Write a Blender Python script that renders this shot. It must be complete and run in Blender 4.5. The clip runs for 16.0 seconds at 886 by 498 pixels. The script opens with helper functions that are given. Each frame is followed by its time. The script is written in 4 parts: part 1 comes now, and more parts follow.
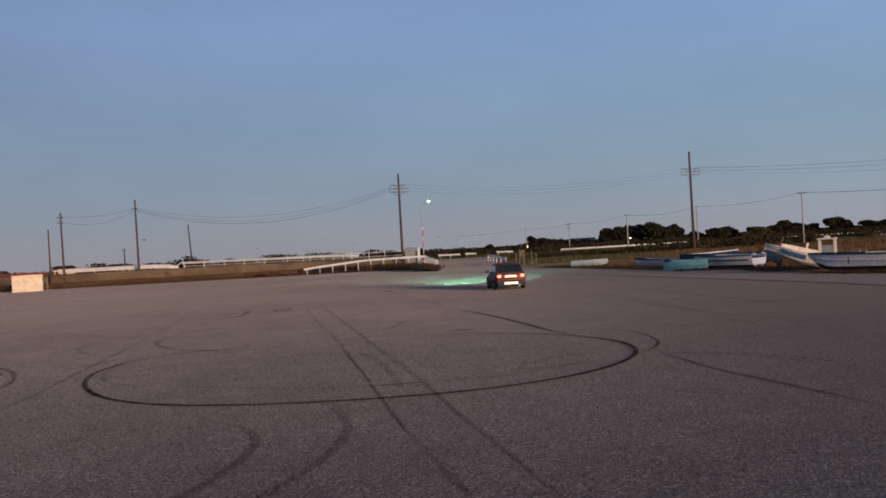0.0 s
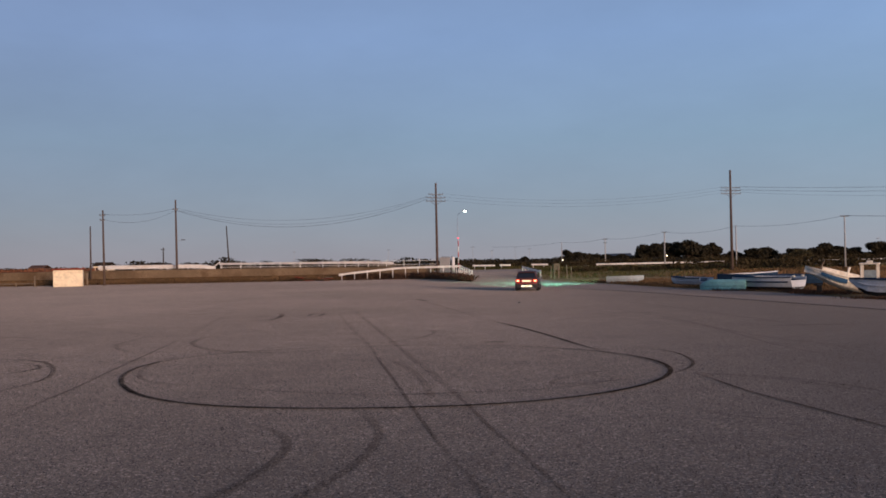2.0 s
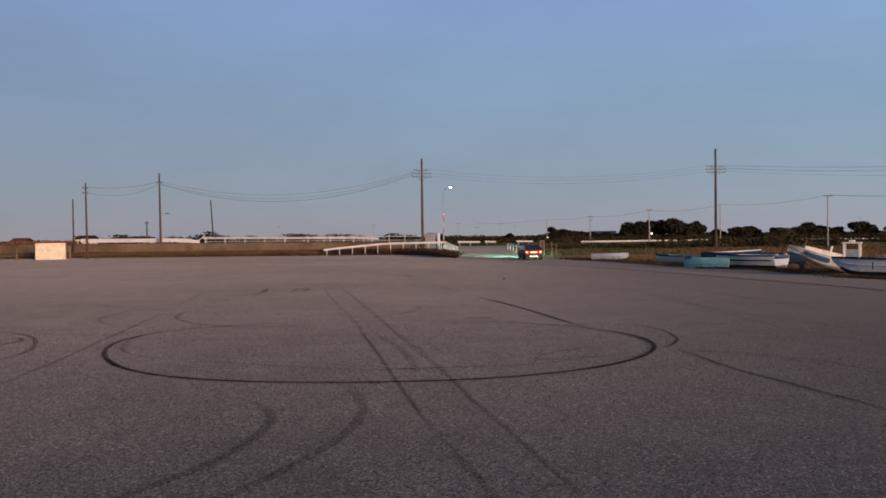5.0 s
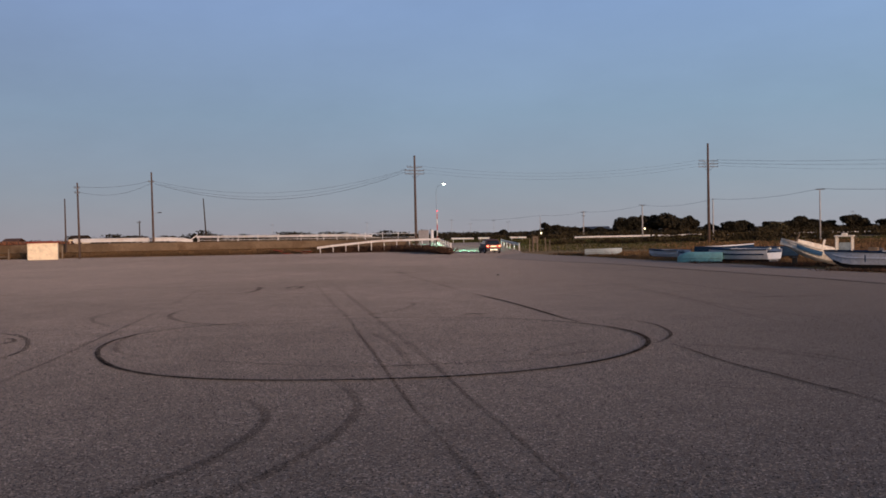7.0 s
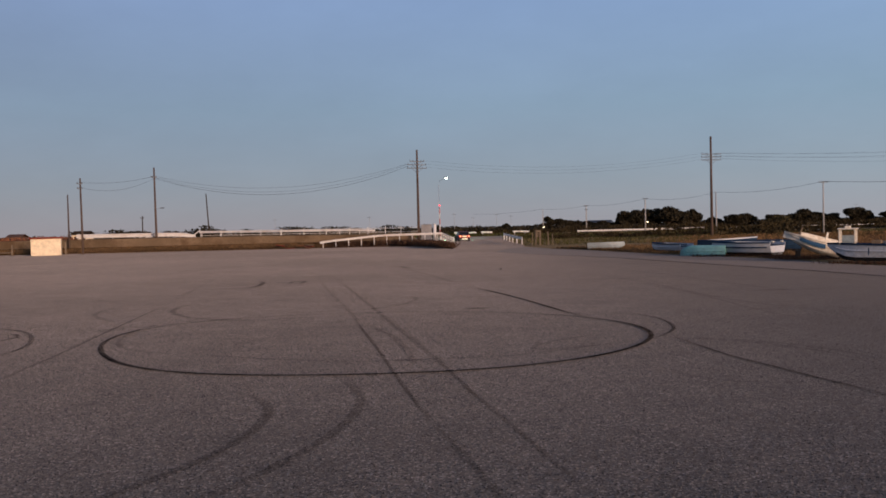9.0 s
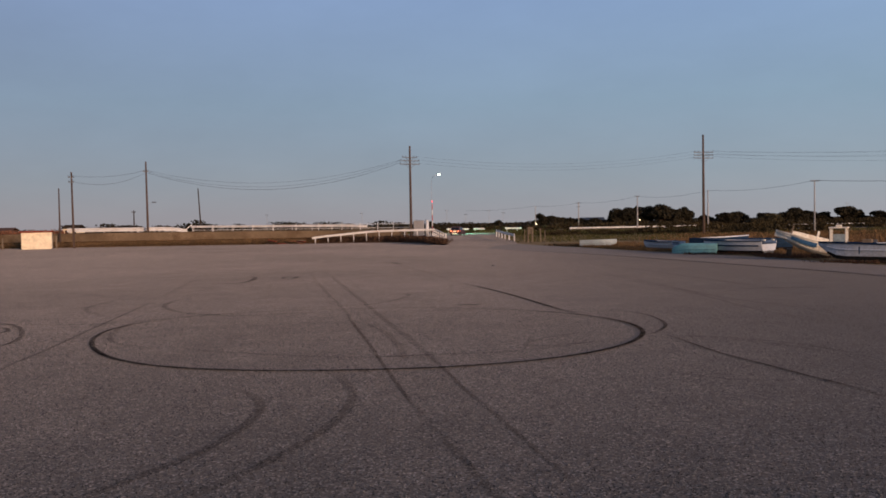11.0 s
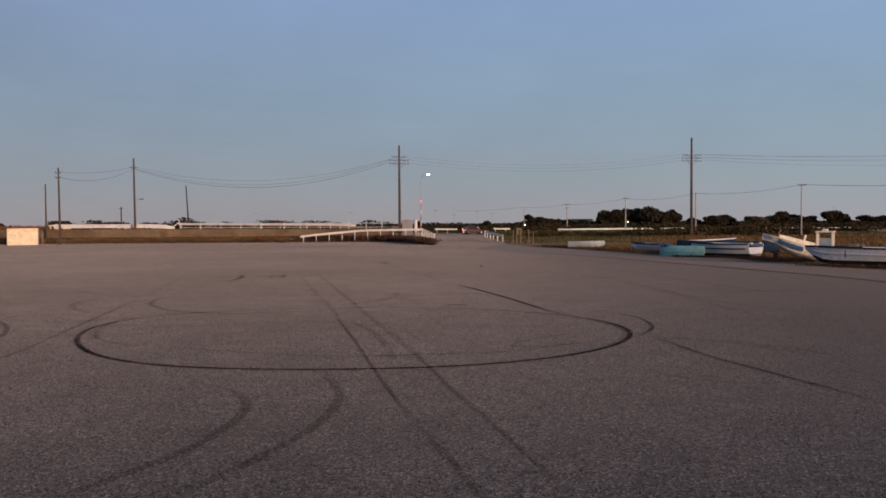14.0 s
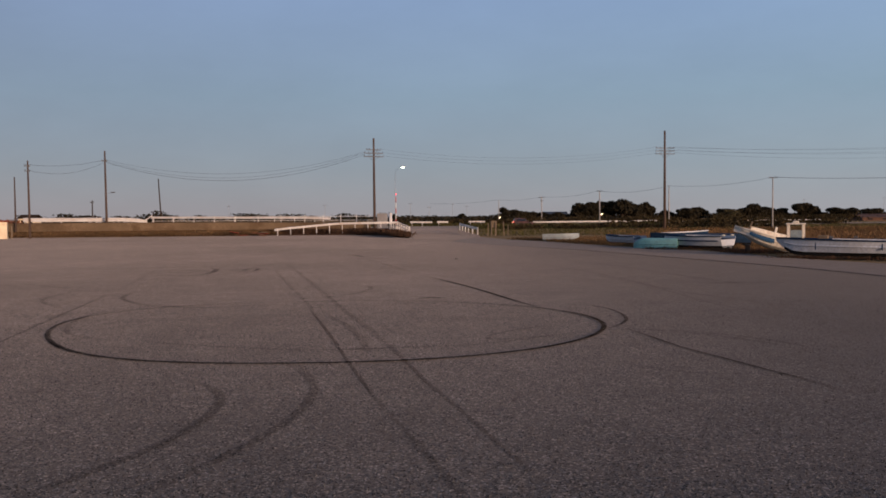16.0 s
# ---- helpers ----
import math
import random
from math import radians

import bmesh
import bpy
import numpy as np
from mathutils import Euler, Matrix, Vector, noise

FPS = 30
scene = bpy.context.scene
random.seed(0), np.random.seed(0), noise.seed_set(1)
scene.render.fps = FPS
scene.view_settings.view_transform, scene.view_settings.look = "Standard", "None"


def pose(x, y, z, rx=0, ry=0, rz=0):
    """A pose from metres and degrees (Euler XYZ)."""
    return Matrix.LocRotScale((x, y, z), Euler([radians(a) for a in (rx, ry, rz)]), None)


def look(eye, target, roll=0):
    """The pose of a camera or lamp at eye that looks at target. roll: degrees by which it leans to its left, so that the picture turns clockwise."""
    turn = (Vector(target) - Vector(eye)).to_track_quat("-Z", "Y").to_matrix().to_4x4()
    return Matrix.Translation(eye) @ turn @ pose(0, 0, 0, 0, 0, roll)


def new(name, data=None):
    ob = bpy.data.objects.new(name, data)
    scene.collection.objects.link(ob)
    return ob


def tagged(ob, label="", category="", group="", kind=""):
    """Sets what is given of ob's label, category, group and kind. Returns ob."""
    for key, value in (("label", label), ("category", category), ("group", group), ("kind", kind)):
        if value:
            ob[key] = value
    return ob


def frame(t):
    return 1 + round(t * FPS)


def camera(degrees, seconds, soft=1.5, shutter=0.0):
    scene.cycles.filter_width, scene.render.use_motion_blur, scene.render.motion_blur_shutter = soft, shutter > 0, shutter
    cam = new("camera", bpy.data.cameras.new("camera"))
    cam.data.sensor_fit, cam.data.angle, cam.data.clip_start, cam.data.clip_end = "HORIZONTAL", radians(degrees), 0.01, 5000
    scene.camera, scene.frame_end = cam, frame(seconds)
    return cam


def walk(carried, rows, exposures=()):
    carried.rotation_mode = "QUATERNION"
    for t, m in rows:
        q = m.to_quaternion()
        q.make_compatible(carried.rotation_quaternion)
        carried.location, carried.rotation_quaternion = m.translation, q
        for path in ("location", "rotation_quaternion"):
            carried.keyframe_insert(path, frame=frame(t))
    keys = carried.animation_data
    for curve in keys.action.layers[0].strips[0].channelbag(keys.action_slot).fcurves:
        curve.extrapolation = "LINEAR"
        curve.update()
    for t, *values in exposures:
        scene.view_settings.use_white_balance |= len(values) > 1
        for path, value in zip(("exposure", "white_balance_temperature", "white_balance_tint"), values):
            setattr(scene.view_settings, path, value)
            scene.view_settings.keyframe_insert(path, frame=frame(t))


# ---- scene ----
cam = camera(53.37, 16.0, soft=1.7)
walk(cam, [
    (0, look((0.039, -0.037, 2.201), (-1.535, 49.938, 2.035), -3.257)),
    (0.5, look((0.029, -0.043, 2.206), (-2.222, 49.906, 2.141), -2.875)),
    (1, look((0.016, -0.055, 2.213), (-2.795, 49.866, 2.318), -2.252)),
    (1.5, look((0.010, -0.036, 2.208), (-3.147, 49.863, 2.527), -1.624)),
    (2, look((0.010, -0.049, 2.219), (-3.510, 49.824, 2.681), -1.162)),
    (2.5, look((-0.002, -0.041, 2.210), (-3.538, 49.834, 2.389), -0.979)),
    (3, look((-0.003, -0.034, 2.211), (-3.231, 49.862, 2.223), -0.931)),
    (3.5, look((-0.004, -0.020, 2.204), (-3.080, 49.885, 1.984), -0.902)),
    (4, look((-0.004, -0.023, 2.202), (-2.982, 49.885, 1.679), -0.746)),
    (6.5, look((-0.007, 0.010, 2.195), (-2.324, 49.946, 1.141), -0.993)),
    (7, look((-0.002, 0.012, 2.193), (-2.348, 49.945, 1.107), -1.172)),
    (7.5, look((0.004, -0.000, 2.198), (-2.549, 49.921, 1.047), -1.273)),
    (8, look((0.003, 0.016, 2.198), (-2.645, 49.931, 0.955), -1.308)),
    (8.5, look((0.005, 0.010, 2.202), (-2.572, 49.925, 0.841), -1.406)),
    (9, look((0.007, 0.023, 2.196), (-2.507, 49.940, 0.787), -1.391)),
    (11.5, look((-0.009, 0.025, 2.196), (-1.963, 49.959, 0.532), -0.881)),
    (12, look((-0.012, 0.012, 2.196), (-1.962, 49.946, 0.520), -0.591)),
    (12.5, look((-0.009, 0.027, 2.189), (-1.754, 49.969, 0.531), -0.383)),
    (13, look((-0.014, 0.027, 2.195), (-1.494, 49.978, 0.558), -0.333)),
    (13.5, look((-0.012, 0.025, 2.194), (-1.441, 49.977, 0.547), -0.431)),
    (14, look((-0.010, 0.035, 2.195), (-1.424, 49.988, 0.559), -0.400)),
    (14.5, look((-0.003, 0.015, 2.198), (-1.421, 49.963, 0.411), -0.313)),
    (15, look((-0.012, 0.029, 2.193), (-1.257, 49.976, 0.255), -0.280)),
    (15.5, look((-0.010, 0.031, 2.193), (-0.889, 49.981, 0.143), -0.374)),
    (16, look((-0.001, 0.046, 2.192), (-0.006, 50.004, 0.146), -0.511)),
], [(0, -0.1, 5950, 10), (1.5, 0.0, 5950, 10), (4.0, 0.0, 5950, 10), (9.0, 0.0, 6150, 10), (16.0, 0.0, 6350, 10)])

# ---- light ----
SUN_ELEV, SUN_AZ = 6.2, 36.0      # degrees; azimuth from straight behind the camera towards its right
world = bpy.data.worlds.new("dusk_sky")
scene.world = world
world.use_nodes = True
wn, wl = world.node_tree.nodes, world.node_tree.links
wn.clear()
sky = wn.new("ShaderNodeTexSky")
sky.sky_type = "NISHITA"
sky.sun_disc = False
sky.sun_elevation = radians(SUN_ELEV)
sky.sun_rotation = radians(180 - SUN_AZ)
sky.air_density, sky.dust_density, sky.ozone_density = 1.0, 0.6, 6.0
gain = wn.new("ShaderNodeVectorMath")
gain.operation = "SCALE"
gain.inputs["Scale"].default_value = 0.10
wl.new(sky.outputs[0], gain.inputs[0])
# pale lavender haze of the evening air, by height over the horizon
wco, wsep = wn.new("ShaderNodeTexCoord"), wn.new("ShaderNodeSeparateXYZ")
wl.new(wco.outputs["Generated"], wsep.inputs[0])
haze = wn.new("ShaderNodeValToRGB")
stops = ((0.0, (0.385, 0.36, 0.38)), (0.05, (0.34, 0.362, 0.395)), (0.13, (0.305, 0.379, 0.447)), (0.24, (0.295, 0.39, 0.56)), (0.5, (0.20, 0.26, 0.40)), (1.0, (0.13, 0.16, 0.25)))
while len(haze.color_ramp.elements) < len(stops):
    haze.color_ramp.elements.new(0.5)
for el, (p, c) in zip(haze.color_ramp.elements, stops):
    el.position, el.color = p, (*c, 1)
wl.new(wsep.outputs["Z"], haze.inputs[0])
blend = wn.new("ShaderNodeMix")
blend.data_type = "RGBA"
blend.inputs[0].default_value = 0.8
wl.new(gain.outputs[0], blend.inputs[6])
wl.new(haze.outputs[0], blend.inputs[7])
# thin uneven haze, and the sky paler towards the sun's side
wmap, wnoi, wtone = wn.new("ShaderNodeMapping"), wn.new("ShaderNodeTexNoise"), wn.new("ShaderNodeMapRange")
wmap.inputs["Scale"].default_value = (1.6, 1.6, 4.0)
wl.new(wco.outputs["Generated"], wmap.inputs[0])
wl.new(wmap.outputs[0], wnoi.inputs["Vector"])
wnoi.inputs["Scale"].default_value, wnoi.inputs["Detail"].default_value, wnoi.inputs["Roughness"].default_value = 2.2, 6.0, 0.6
wtone.inputs[1].default_value, wtone.inputs[2].default_value = 0.3, 0.7
wtone.inputs[3].default_value, wtone.inputs[4].default_value = 0.97, 1.08
wl.new(wnoi.outputs[0], wtone.inputs[0])
wcol, wmul = wn.new("ShaderNodeCombineXYZ"), wn.new("ShaderNodeVectorMath")
wmul.operation = "MULTIPLY"
for k, slope in enumerate((0.10, 0.20, 0.22)):
    side = wn.new("ShaderNodeMath")
    side.operation = "MULTIPLY_ADD"
    side.inputs[1].default_value = slope
    wl.new(wsep.outputs["X"], side.inputs[0])
    wl.new(wtone.outputs[0], side.inputs[2])
    wl.new(side.outputs[0], wcol.inputs[k])
wl.new(blend.outputs[2], wmul.inputs[0])
wl.new(wcol.outputs[0], wmul.inputs[1])
bg = wn.new("ShaderNodeBackground")
bg.inputs["Strength"].default_value = 1.0
wout = wn.new("ShaderNodeOutputWorld")
wl.new(wmul.outputs[0], bg.inputs["Color"])
wl.new(bg.outputs[0], wout.inputs["Surface"])

sun_data = bpy.data.lights.new("low_sun", "SUN")
sun_data.energy, sun_data.angle, sun_data.color = 3.9, radians(12), (1.0, 0.66, 0.46)
sun = new("low_sun", sun_data)
sun.matrix_world = look((math.sin(radians(SUN_AZ)) * 60, -math.cos(radians(SUN_AZ)) * 60, 60 * math.tan(radians(SUN_ELEV))), (0, 0, 0))


# ---- materials ----
def mat_base(name, rough=0.7, metal=0.0):
    m = bpy.data.materials.new(name)
    m.use_nodes = True
    n, l = m.node_tree.nodes, m.node_tree.links
    b = n["Principled BSDF"]
    b.inputs["Roughness"].default_value, b.inputs["Metallic"].default_value = rough, metal
    return m, n, l, b


def noise_tex(n, l, scale, detail=4.0, rough=0.6, stretch=None):
    co = n.new("ShaderNodeTexCoord")
    tex = n.new("ShaderNodeTexNoise")
    tex.inputs["Scale"].default_value, tex.inputs["Detail"].default_value, tex.inputs["Roughness"].default_value = scale, detail, rough
    if stretch:
        mp = n.new("ShaderNodeMapping")
        mp.inputs["Scale"].default_value = stretch
        l.new(co.outputs["Object"], mp.inputs[0])
        l.new(mp.outputs[0], tex.inputs["Vector"])
    else:
        l.new(co.outputs["Object"], tex.inputs["Vector"])
    return tex


def ramp(n, l, src, stops):
    r = n.new("ShaderNodeValToRGB")
    els = r.color_ramp.elements
    while len(els) < len(stops):
        els.new(0.5)
    for e, (p, c) in zip(els, stops):
        e.position, e.color = p, (*c, 1) if len(c) == 3 else c
    l.new(src, r.inputs[0])
    return r


def mixed(n, l, fac, a, b, blend="MIX"):
    m = n.new("ShaderNodeMix")
    m.data_type, m.blend_type = "RGBA", blend
    for sock, v in ((m.inputs[0], fac), (m.inputs[6], a), (m.inputs[7], b)):
        if isinstance(v, (int, float)):
            sock.default_value = v
        elif isinstance(v, tuple):
            sock.default_value = (*v, 1)
        else:
            l.new(v, sock)
    return m.outputs[2]


def surface(name, dark, light, big=0.4, fine=20.0, rough=0.8, bump=0.3, metal=0.0, stain=None, stretch=None, depth=0.02):
    """Two scales of variation between two colours, with fine relief and optional stains."""
    m, n, l, b = mat_base(name, rough, metal)
    t1, t2 = noise_tex(n, l, big, 5, 0.6, stretch), noise_tex(n, l, fine, 6, 0.7, stretch)
    c1 = ramp(n, l, t1.outputs[0], [(0.3, dark), (0.7, light)])
    c2 = ramp(n, l, t2.outputs[0], [(0.3, (0.7, 0.7, 0.7)), (0.7, (1.15, 1.15, 1.15))])
    col = mixed(n, l, 1.0, c1.outputs[0], c2.outputs[0], "MULTIPLY")
    if stain:
        t3 = noise_tex(n, l, big * 2.3, 8, 0.7)
        f = ramp(n, l, t3.outputs[0], [(0.5, (0, 0, 0)), (0.72, (1, 1, 1))])
        col = mixed(n, l, f.outputs[0], col, stain)
    l.new(col, b.inputs["Base Color"])
    b.inputs["Specular IOR Level"].default_value = 0.5 if rough < 0.75 else 0.1 if rough < 0.9 else 0.0
    bp = n.new("ShaderNodeBump")
    bp.inputs["Strength"].default_value, bp.inputs["Distance"].default_value = bump, depth
    l.new(t2.outputs[0], bp.inputs["Height"])
    l.new(bp.outputs[0], b.inputs["Normal"])
    return m


def asphalt_mat(name, dark, light, speck, right_shade=(0.30, 0.302, 0.32)):
    m, n, l, b = mat_base(name, 0.9)
    b.inputs["Specular IOR Level"].default_value = 0.15
    b.inputs["Diffuse Roughness"].default_value = 0.5
    b.inputs["Sheen Weight"].default_value, b.inputs["Sheen Roughness"].default_value = 0.09, 0.5
    b.inputs["Sheen Tint"].default_value = (1.0, 0.83, 0.71, 1)
    big, mid, fine = noise_tex(n, l, 0.06, 5, 0.6), noise_tex(n, l, 0.9, 7, 0.7), noise_tex(n, l, 14, 8, 0.8)
    co, stone = n.new("ShaderNodeTexCoord"), n.new("ShaderNodeTexVoronoi")
    stone.inputs["Scale"].default_value = 52
    l.new(co.outputs["Object"], stone.inputs["Vector"])
    one = n.new("ShaderNodeSeparateXYZ")
    l.new(stone.outputs["Color"], one.inputs[0])
    c1 = ramp(n, l, big.outputs[0], [(0.4, dark), (0.6, light)])
    # darker, cooler colour towards +X: the weaker sunlight return there, painted in
    sp, edge = n.new("ShaderNodeSeparateXYZ"), n.new("ShaderNodeMapRange")
    l.new(co.outputs["Object"], sp.inputs[0])
    wob = n.new("ShaderNodeMath")
    wob.operation = "MULTIPLY_ADD"
    wob.inputs[1].default_value = 14
    l.new(big.outputs[0], wob.inputs[0])
    l.new(sp.outputs[0], wob.inputs[2])
    edge.interpolation_type = "SMOOTHSTEP"
    edge.inputs[1].default_value, edge.inputs[2].default_value = 5.0, 17.0
    l.new(wob.outputs[0], edge.inputs[0])
    shaded = mixed(n, l, edge.outputs[0], c1.outputs[0], tuple(light[2] * f for f in right_shade))
    c2 = ramp(n, l, mid.outputs[0], [(0.3, (0.74, 0.74, 0.75)), (0.7, (1.18, 1.17, 1.16))])
    c3 = ramp(n, l, fine.outputs[0], [(0.32, (0.55, 0.55, 0.56)), (0.66, (1.35, 1.34, 1.33))])
    c4 = ramp(n, l, one.outputs[0], [(0.0, (0.22, 0.23, 0.25)), (0.3, (0.82, 0.83, 0.84)), (0.85, (1.05, 1.05, 1.05)), (0.97, (2.6, 2.65, 2.7))])
    col = mixed(n, l, 1.0, shaded, c2.outputs[0], "MULTIPLY")
    col = mixed(n, l, 1.0, col, c3.outputs[0], "MULTIPLY")
    col = mixed(n, l, speck, col, mixed(n, l, 1.0, col, c4.outputs[0], "MULTIPLY"))
    l.new(col, b.inputs["Base Color"])
    bp = n.new("ShaderNodeBump")
    bp.inputs["Strength"].default_value, bp.inputs["Distance"].default_value = 0.5, 0.012
    l.new(fine.outputs[0], bp.inputs["Height"])
    l.new(bp.outputs[0], b.inputs["Normal"])
    return m


def glow(name, color, strength):
    m = bpy.data.materials.new(name)
    m.use_nodes = True
    b = m.node_tree.nodes["Principled BSDF"]
    b.inputs["Base Color"].default_value = (*color, 1)
    b.inputs["Emission Color"].default_value, b.inputs["Emission Strength"].default_value = (*color, 1), strength
    return m


def rubber_mark_mat():
    """Worn rubber on asphalt: u runs across the mark, v along it; strength in the second UV map."""
    m, n, l, b = mat_base("tyre_rubber_mark", 0.95)
    b.inputs["Specular IOR Level"].default_value = 0.0
    b.inputs["Base Color"].default_value = (0.022, 0.018, 0.016, 1)
    uv, st = n.new("ShaderNodeUVMap"), n.new("ShaderNodeUVMap")
    uv.uv_map, st.uv_map = "UVMap", "strength"
    sx, ss = n.new("ShaderNodeSeparateXYZ"), n.new("ShaderNodeSeparateXYZ")
    l.new(uv.outputs[0], sx.inputs[0])
    l.new(st.outputs[0], ss.inputs[0])
    edge = n.new("ShaderNodeMath")
    edge.operation = "PINGPONG"
    edge.inputs[1].default_value = 0.5
    l.new(sx.outputs[0], edge.inputs[0])
    soft = n.new("ShaderNodeMapRange")
    soft.interpolation_type = "SMOOTHSTEP"
    soft.inputs[1].default_value, soft.inputs[2].default_value = 0.0, 0.22
    l.new(edge.outputs[0], soft.inputs[0])
    t1, t2 = noise_tex(n, l, 2.2, 6, 0.75), noise_tex(n, l, 35, 4, 0.7)
    r1 = ramp(n, l, t1.outputs[0], [(0.3, (0.5, 0.5, 0.5)), (0.68, (1, 1, 1))])
    r2 = ramp(n, l, t2.outputs[0], [(0.35, (0.55, 0.55, 0.55)), (0.6, (1, 1, 1))])
    val = soft.outputs[0]
    for other in (r1.outputs[0], r2.outputs[0], ss.outputs[0]):
        mu = n.new("ShaderNodeMath")
        mu.operation = "MULTIPLY"
        l.new(val, mu.inputs[0])
        l.new(other, mu.inputs[1])
        val = mu.outputs[0]
    l.new(val, b.inputs["Alpha"])
    return m


ASPHALT = asphalt_mat("worn_asphalt", (0.119, 0.0985, 0.082), (0.174, 0.144, 0.1195), 1.0)
ASPHALT_STRIP = asphalt_mat("smooth_dark_asphalt", (0.060, 0.060, 0.063), (0.081, 0.081, 0.084), 0.8, (0.60, 0.63, 0.70))
RUBBER = rubber_mark_mat()


def grit_mat():
    m, n, l, b = mat_base("asphalt_chippings", 0.9)
    b.inputs["Specular IOR Level"].default_value = 0.2
    geo = n.new("ShaderNodeNewGeometry")
    r = ramp(n, l, geo.outputs["Random Per Island"], [(0.0, (0.014, 0.013, 0.013)), (0.3, (0.03, 0.028, 0.027)), (0.5, (0.085, 0.078, 0.072)), (0.8, (0.15, 0.145, 0.145)), (1.0, (0.22, 0.20, 0.175))])
    l.new(r.outputs[0], b.inputs["Base Color"])
    return m


GRIT = grit_mat()
FIELD = surface("field_grass", (0.045, 0.045, 0.016), (0.13, 0.082, 0.035), 0.09, 4.0, 0.95, 0.6, depth=0.1)
_f = FIELD.node_tree.nodes["Principled BSDF"]
_f.inputs["Sheen Weight"].default_value, _f.inputs["Sheen Roughness"].default_value = 0.14, 0.6
_f.inputs["Sheen Tint"].default_value = (1.0, 0.78, 0.55, 1)
SLOPE = surface("dry_bank_grass", (0.10, 0.055, 0.022), (0.25, 0.135, 0.056), 0.25, 7.0, 0.95, 0.8, stain=(0.035, 0.027, 0.015), depth=0.1)
STRAW = surface("straw_blades", (0.12, 0.072, 0.034), (0.21, 0.13, 0.066), 0.3, 6.0, 0.9, 0.0)
STRAW_PALE = surface("pale_straw", (0.15, 0.084, 0.040), (0.27, 0.155, 0.078), 0.12, 5.0, 0.9, 0.0, stain=(0.10, 0.075, 0.03))
WEED = surface("green_weeds", (0.050, 0.052, 0.018), (0.12, 0.10, 0.04), 0.3, 6.0, 0.9, 0.0)
SCRUB = surface("brown_scrub", (0.045, 0.027, 0.018), (0.12, 0.07, 0.045), 0.3, 6.0, 0.95, 0.0)
CONCRETE = surface("weathered_concrete", (0.12, 0.085, 0.052), (0.23, 0.165, 0.105), 0.25, 9.0, 0.9, 0.4, stain=(0.10, 0.062, 0.034))
CREAM = surface("cream_paint", (0.78, 0.64, 0.43), (0.85, 0.71, 0.50), 0.5, 2.5, 0.8, 0.05, stain=(0.66, 0.52, 0.36))
RUST = surface("rusty_sheet", (0.13, 0.05, 0.025), (0.30, 0.13, 0.07), 0.8, 12, 0.85, 0.3)
RUST_RED = surface("rust_red_sheet", (0.16, 0.035, 0.024), (0.27, 0.07, 0.045), 0.8, 12, 0.9, 0.3)
WHITE = surface("white_guardrail_paint", (0.66, 0.62, 0.57), (0.80, 0.77, 0.73), 0.4, 14, 0.5, 0.1, stain=(0.50, 0.40, 0.31))
GALV = surface("galvanised_steel", (0.38, 0.40, 0.43), (0.5, 0.52, 0.54), 1.0, 20, 0.5, 0.1, 0.4)
POLE = surface("aged_pole", (0.075, 0.054, 0.045), (0.13, 0.092, 0.074), 0.8, 10, 0.85, 0.2, stretch=(3, 3, 0.3))
POLE_LIGHT = surface("grey_concrete_pole", (0.30, 0.29, 0.28), (0.42, 0.40, 0.38), 0.8, 10, 0.85, 0.2)
STEEL = surface("dark_steel", (0.06, 0.06, 0.065), (0.11, 0.11, 0.115), 2, 15, 0.6, 0.1)
WIRE = surface("black_cable", (0.03, 0.03, 0.032), (0.05, 0.05, 0.05), 1, 10, 0.7, 0.0)
CERAMIC = surface("grey_insulator", (0.07, 0.07, 0.072), (0.12, 0.12, 0.12), 1, 10, 0.3, 0.0)
CABINET = surface("grey_cabinet_paint", (0.23, 0.22, 0.22), (0.31, 0.30, 0.29), 0.8, 10, 0.6, 0.1)
TIMBER = surface("weathered_timber", (0.14, 0.105, 0.075), (0.24, 0.185, 0.13), 0.9, 14, 0.9, 0.3, stretch=(4, 4, 0.5))
RED = surface("red_paint", (0.42, 0.04, 0.03), (0.55, 0.07, 0.05), 1, 12, 0.5, 0.0)
BARK = surface("dark_bark", (0.03, 0.022, 0.016), (0.07, 0.05, 0.035), 2, 10, 0.95, 0.4)
LEAF = surface("dark_evergreen_leaves", (0.015, 0.0135, 0.008), (0.042, 0.034, 0.019), 0.4, 3, 0.8, 0.0)
HEDGE = surface("dull_hedge_leaves", (0.026, 0.022, 0.012), (0.070, 0.052, 0.027), 0.3, 4, 0.9, 0.0)
LEAF_DRY = surface("thin_olive_leaves", (0.05, 0.045, 0.025), (0.09, 0.075, 0.04), 0.4, 3, 0.9, 0.0)
HULL_WHITE = surface("chalky_white_hull", (0.43, 0.46, 0.51), (0.58, 0.61, 0.65), 0.7, 10, 0.5, 0.1, stain=(0.42, 0.41, 0.40))
HULL_GREY = surface("grey_green_hull", (0.26, 0.32, 0.34), (0.36, 0.42, 0.44), 0.7, 10, 0.55, 0.1, stain=(0.24, 0.25, 0.25))
HULL_TEAL = surface("teal_hull", (0.14, 0.34, 0.325), (0.23, 0.47, 0.44), 1.1, 10, 0.6, 0.1, stain=(0.12, 0.21, 0.21))
HULL_BLUE = surface("blue_boat_paint", (0.012, 0.024, 0.05), (0.028, 0.055, 0.10), 0.8, 10, 0.95, 0.1)
BLUE_FADED = surface("faded_blue_paint", (0.025, 0.075, 0.15), (0.055, 0.125, 0.22), 0.8, 10, 0.8, 0.1)
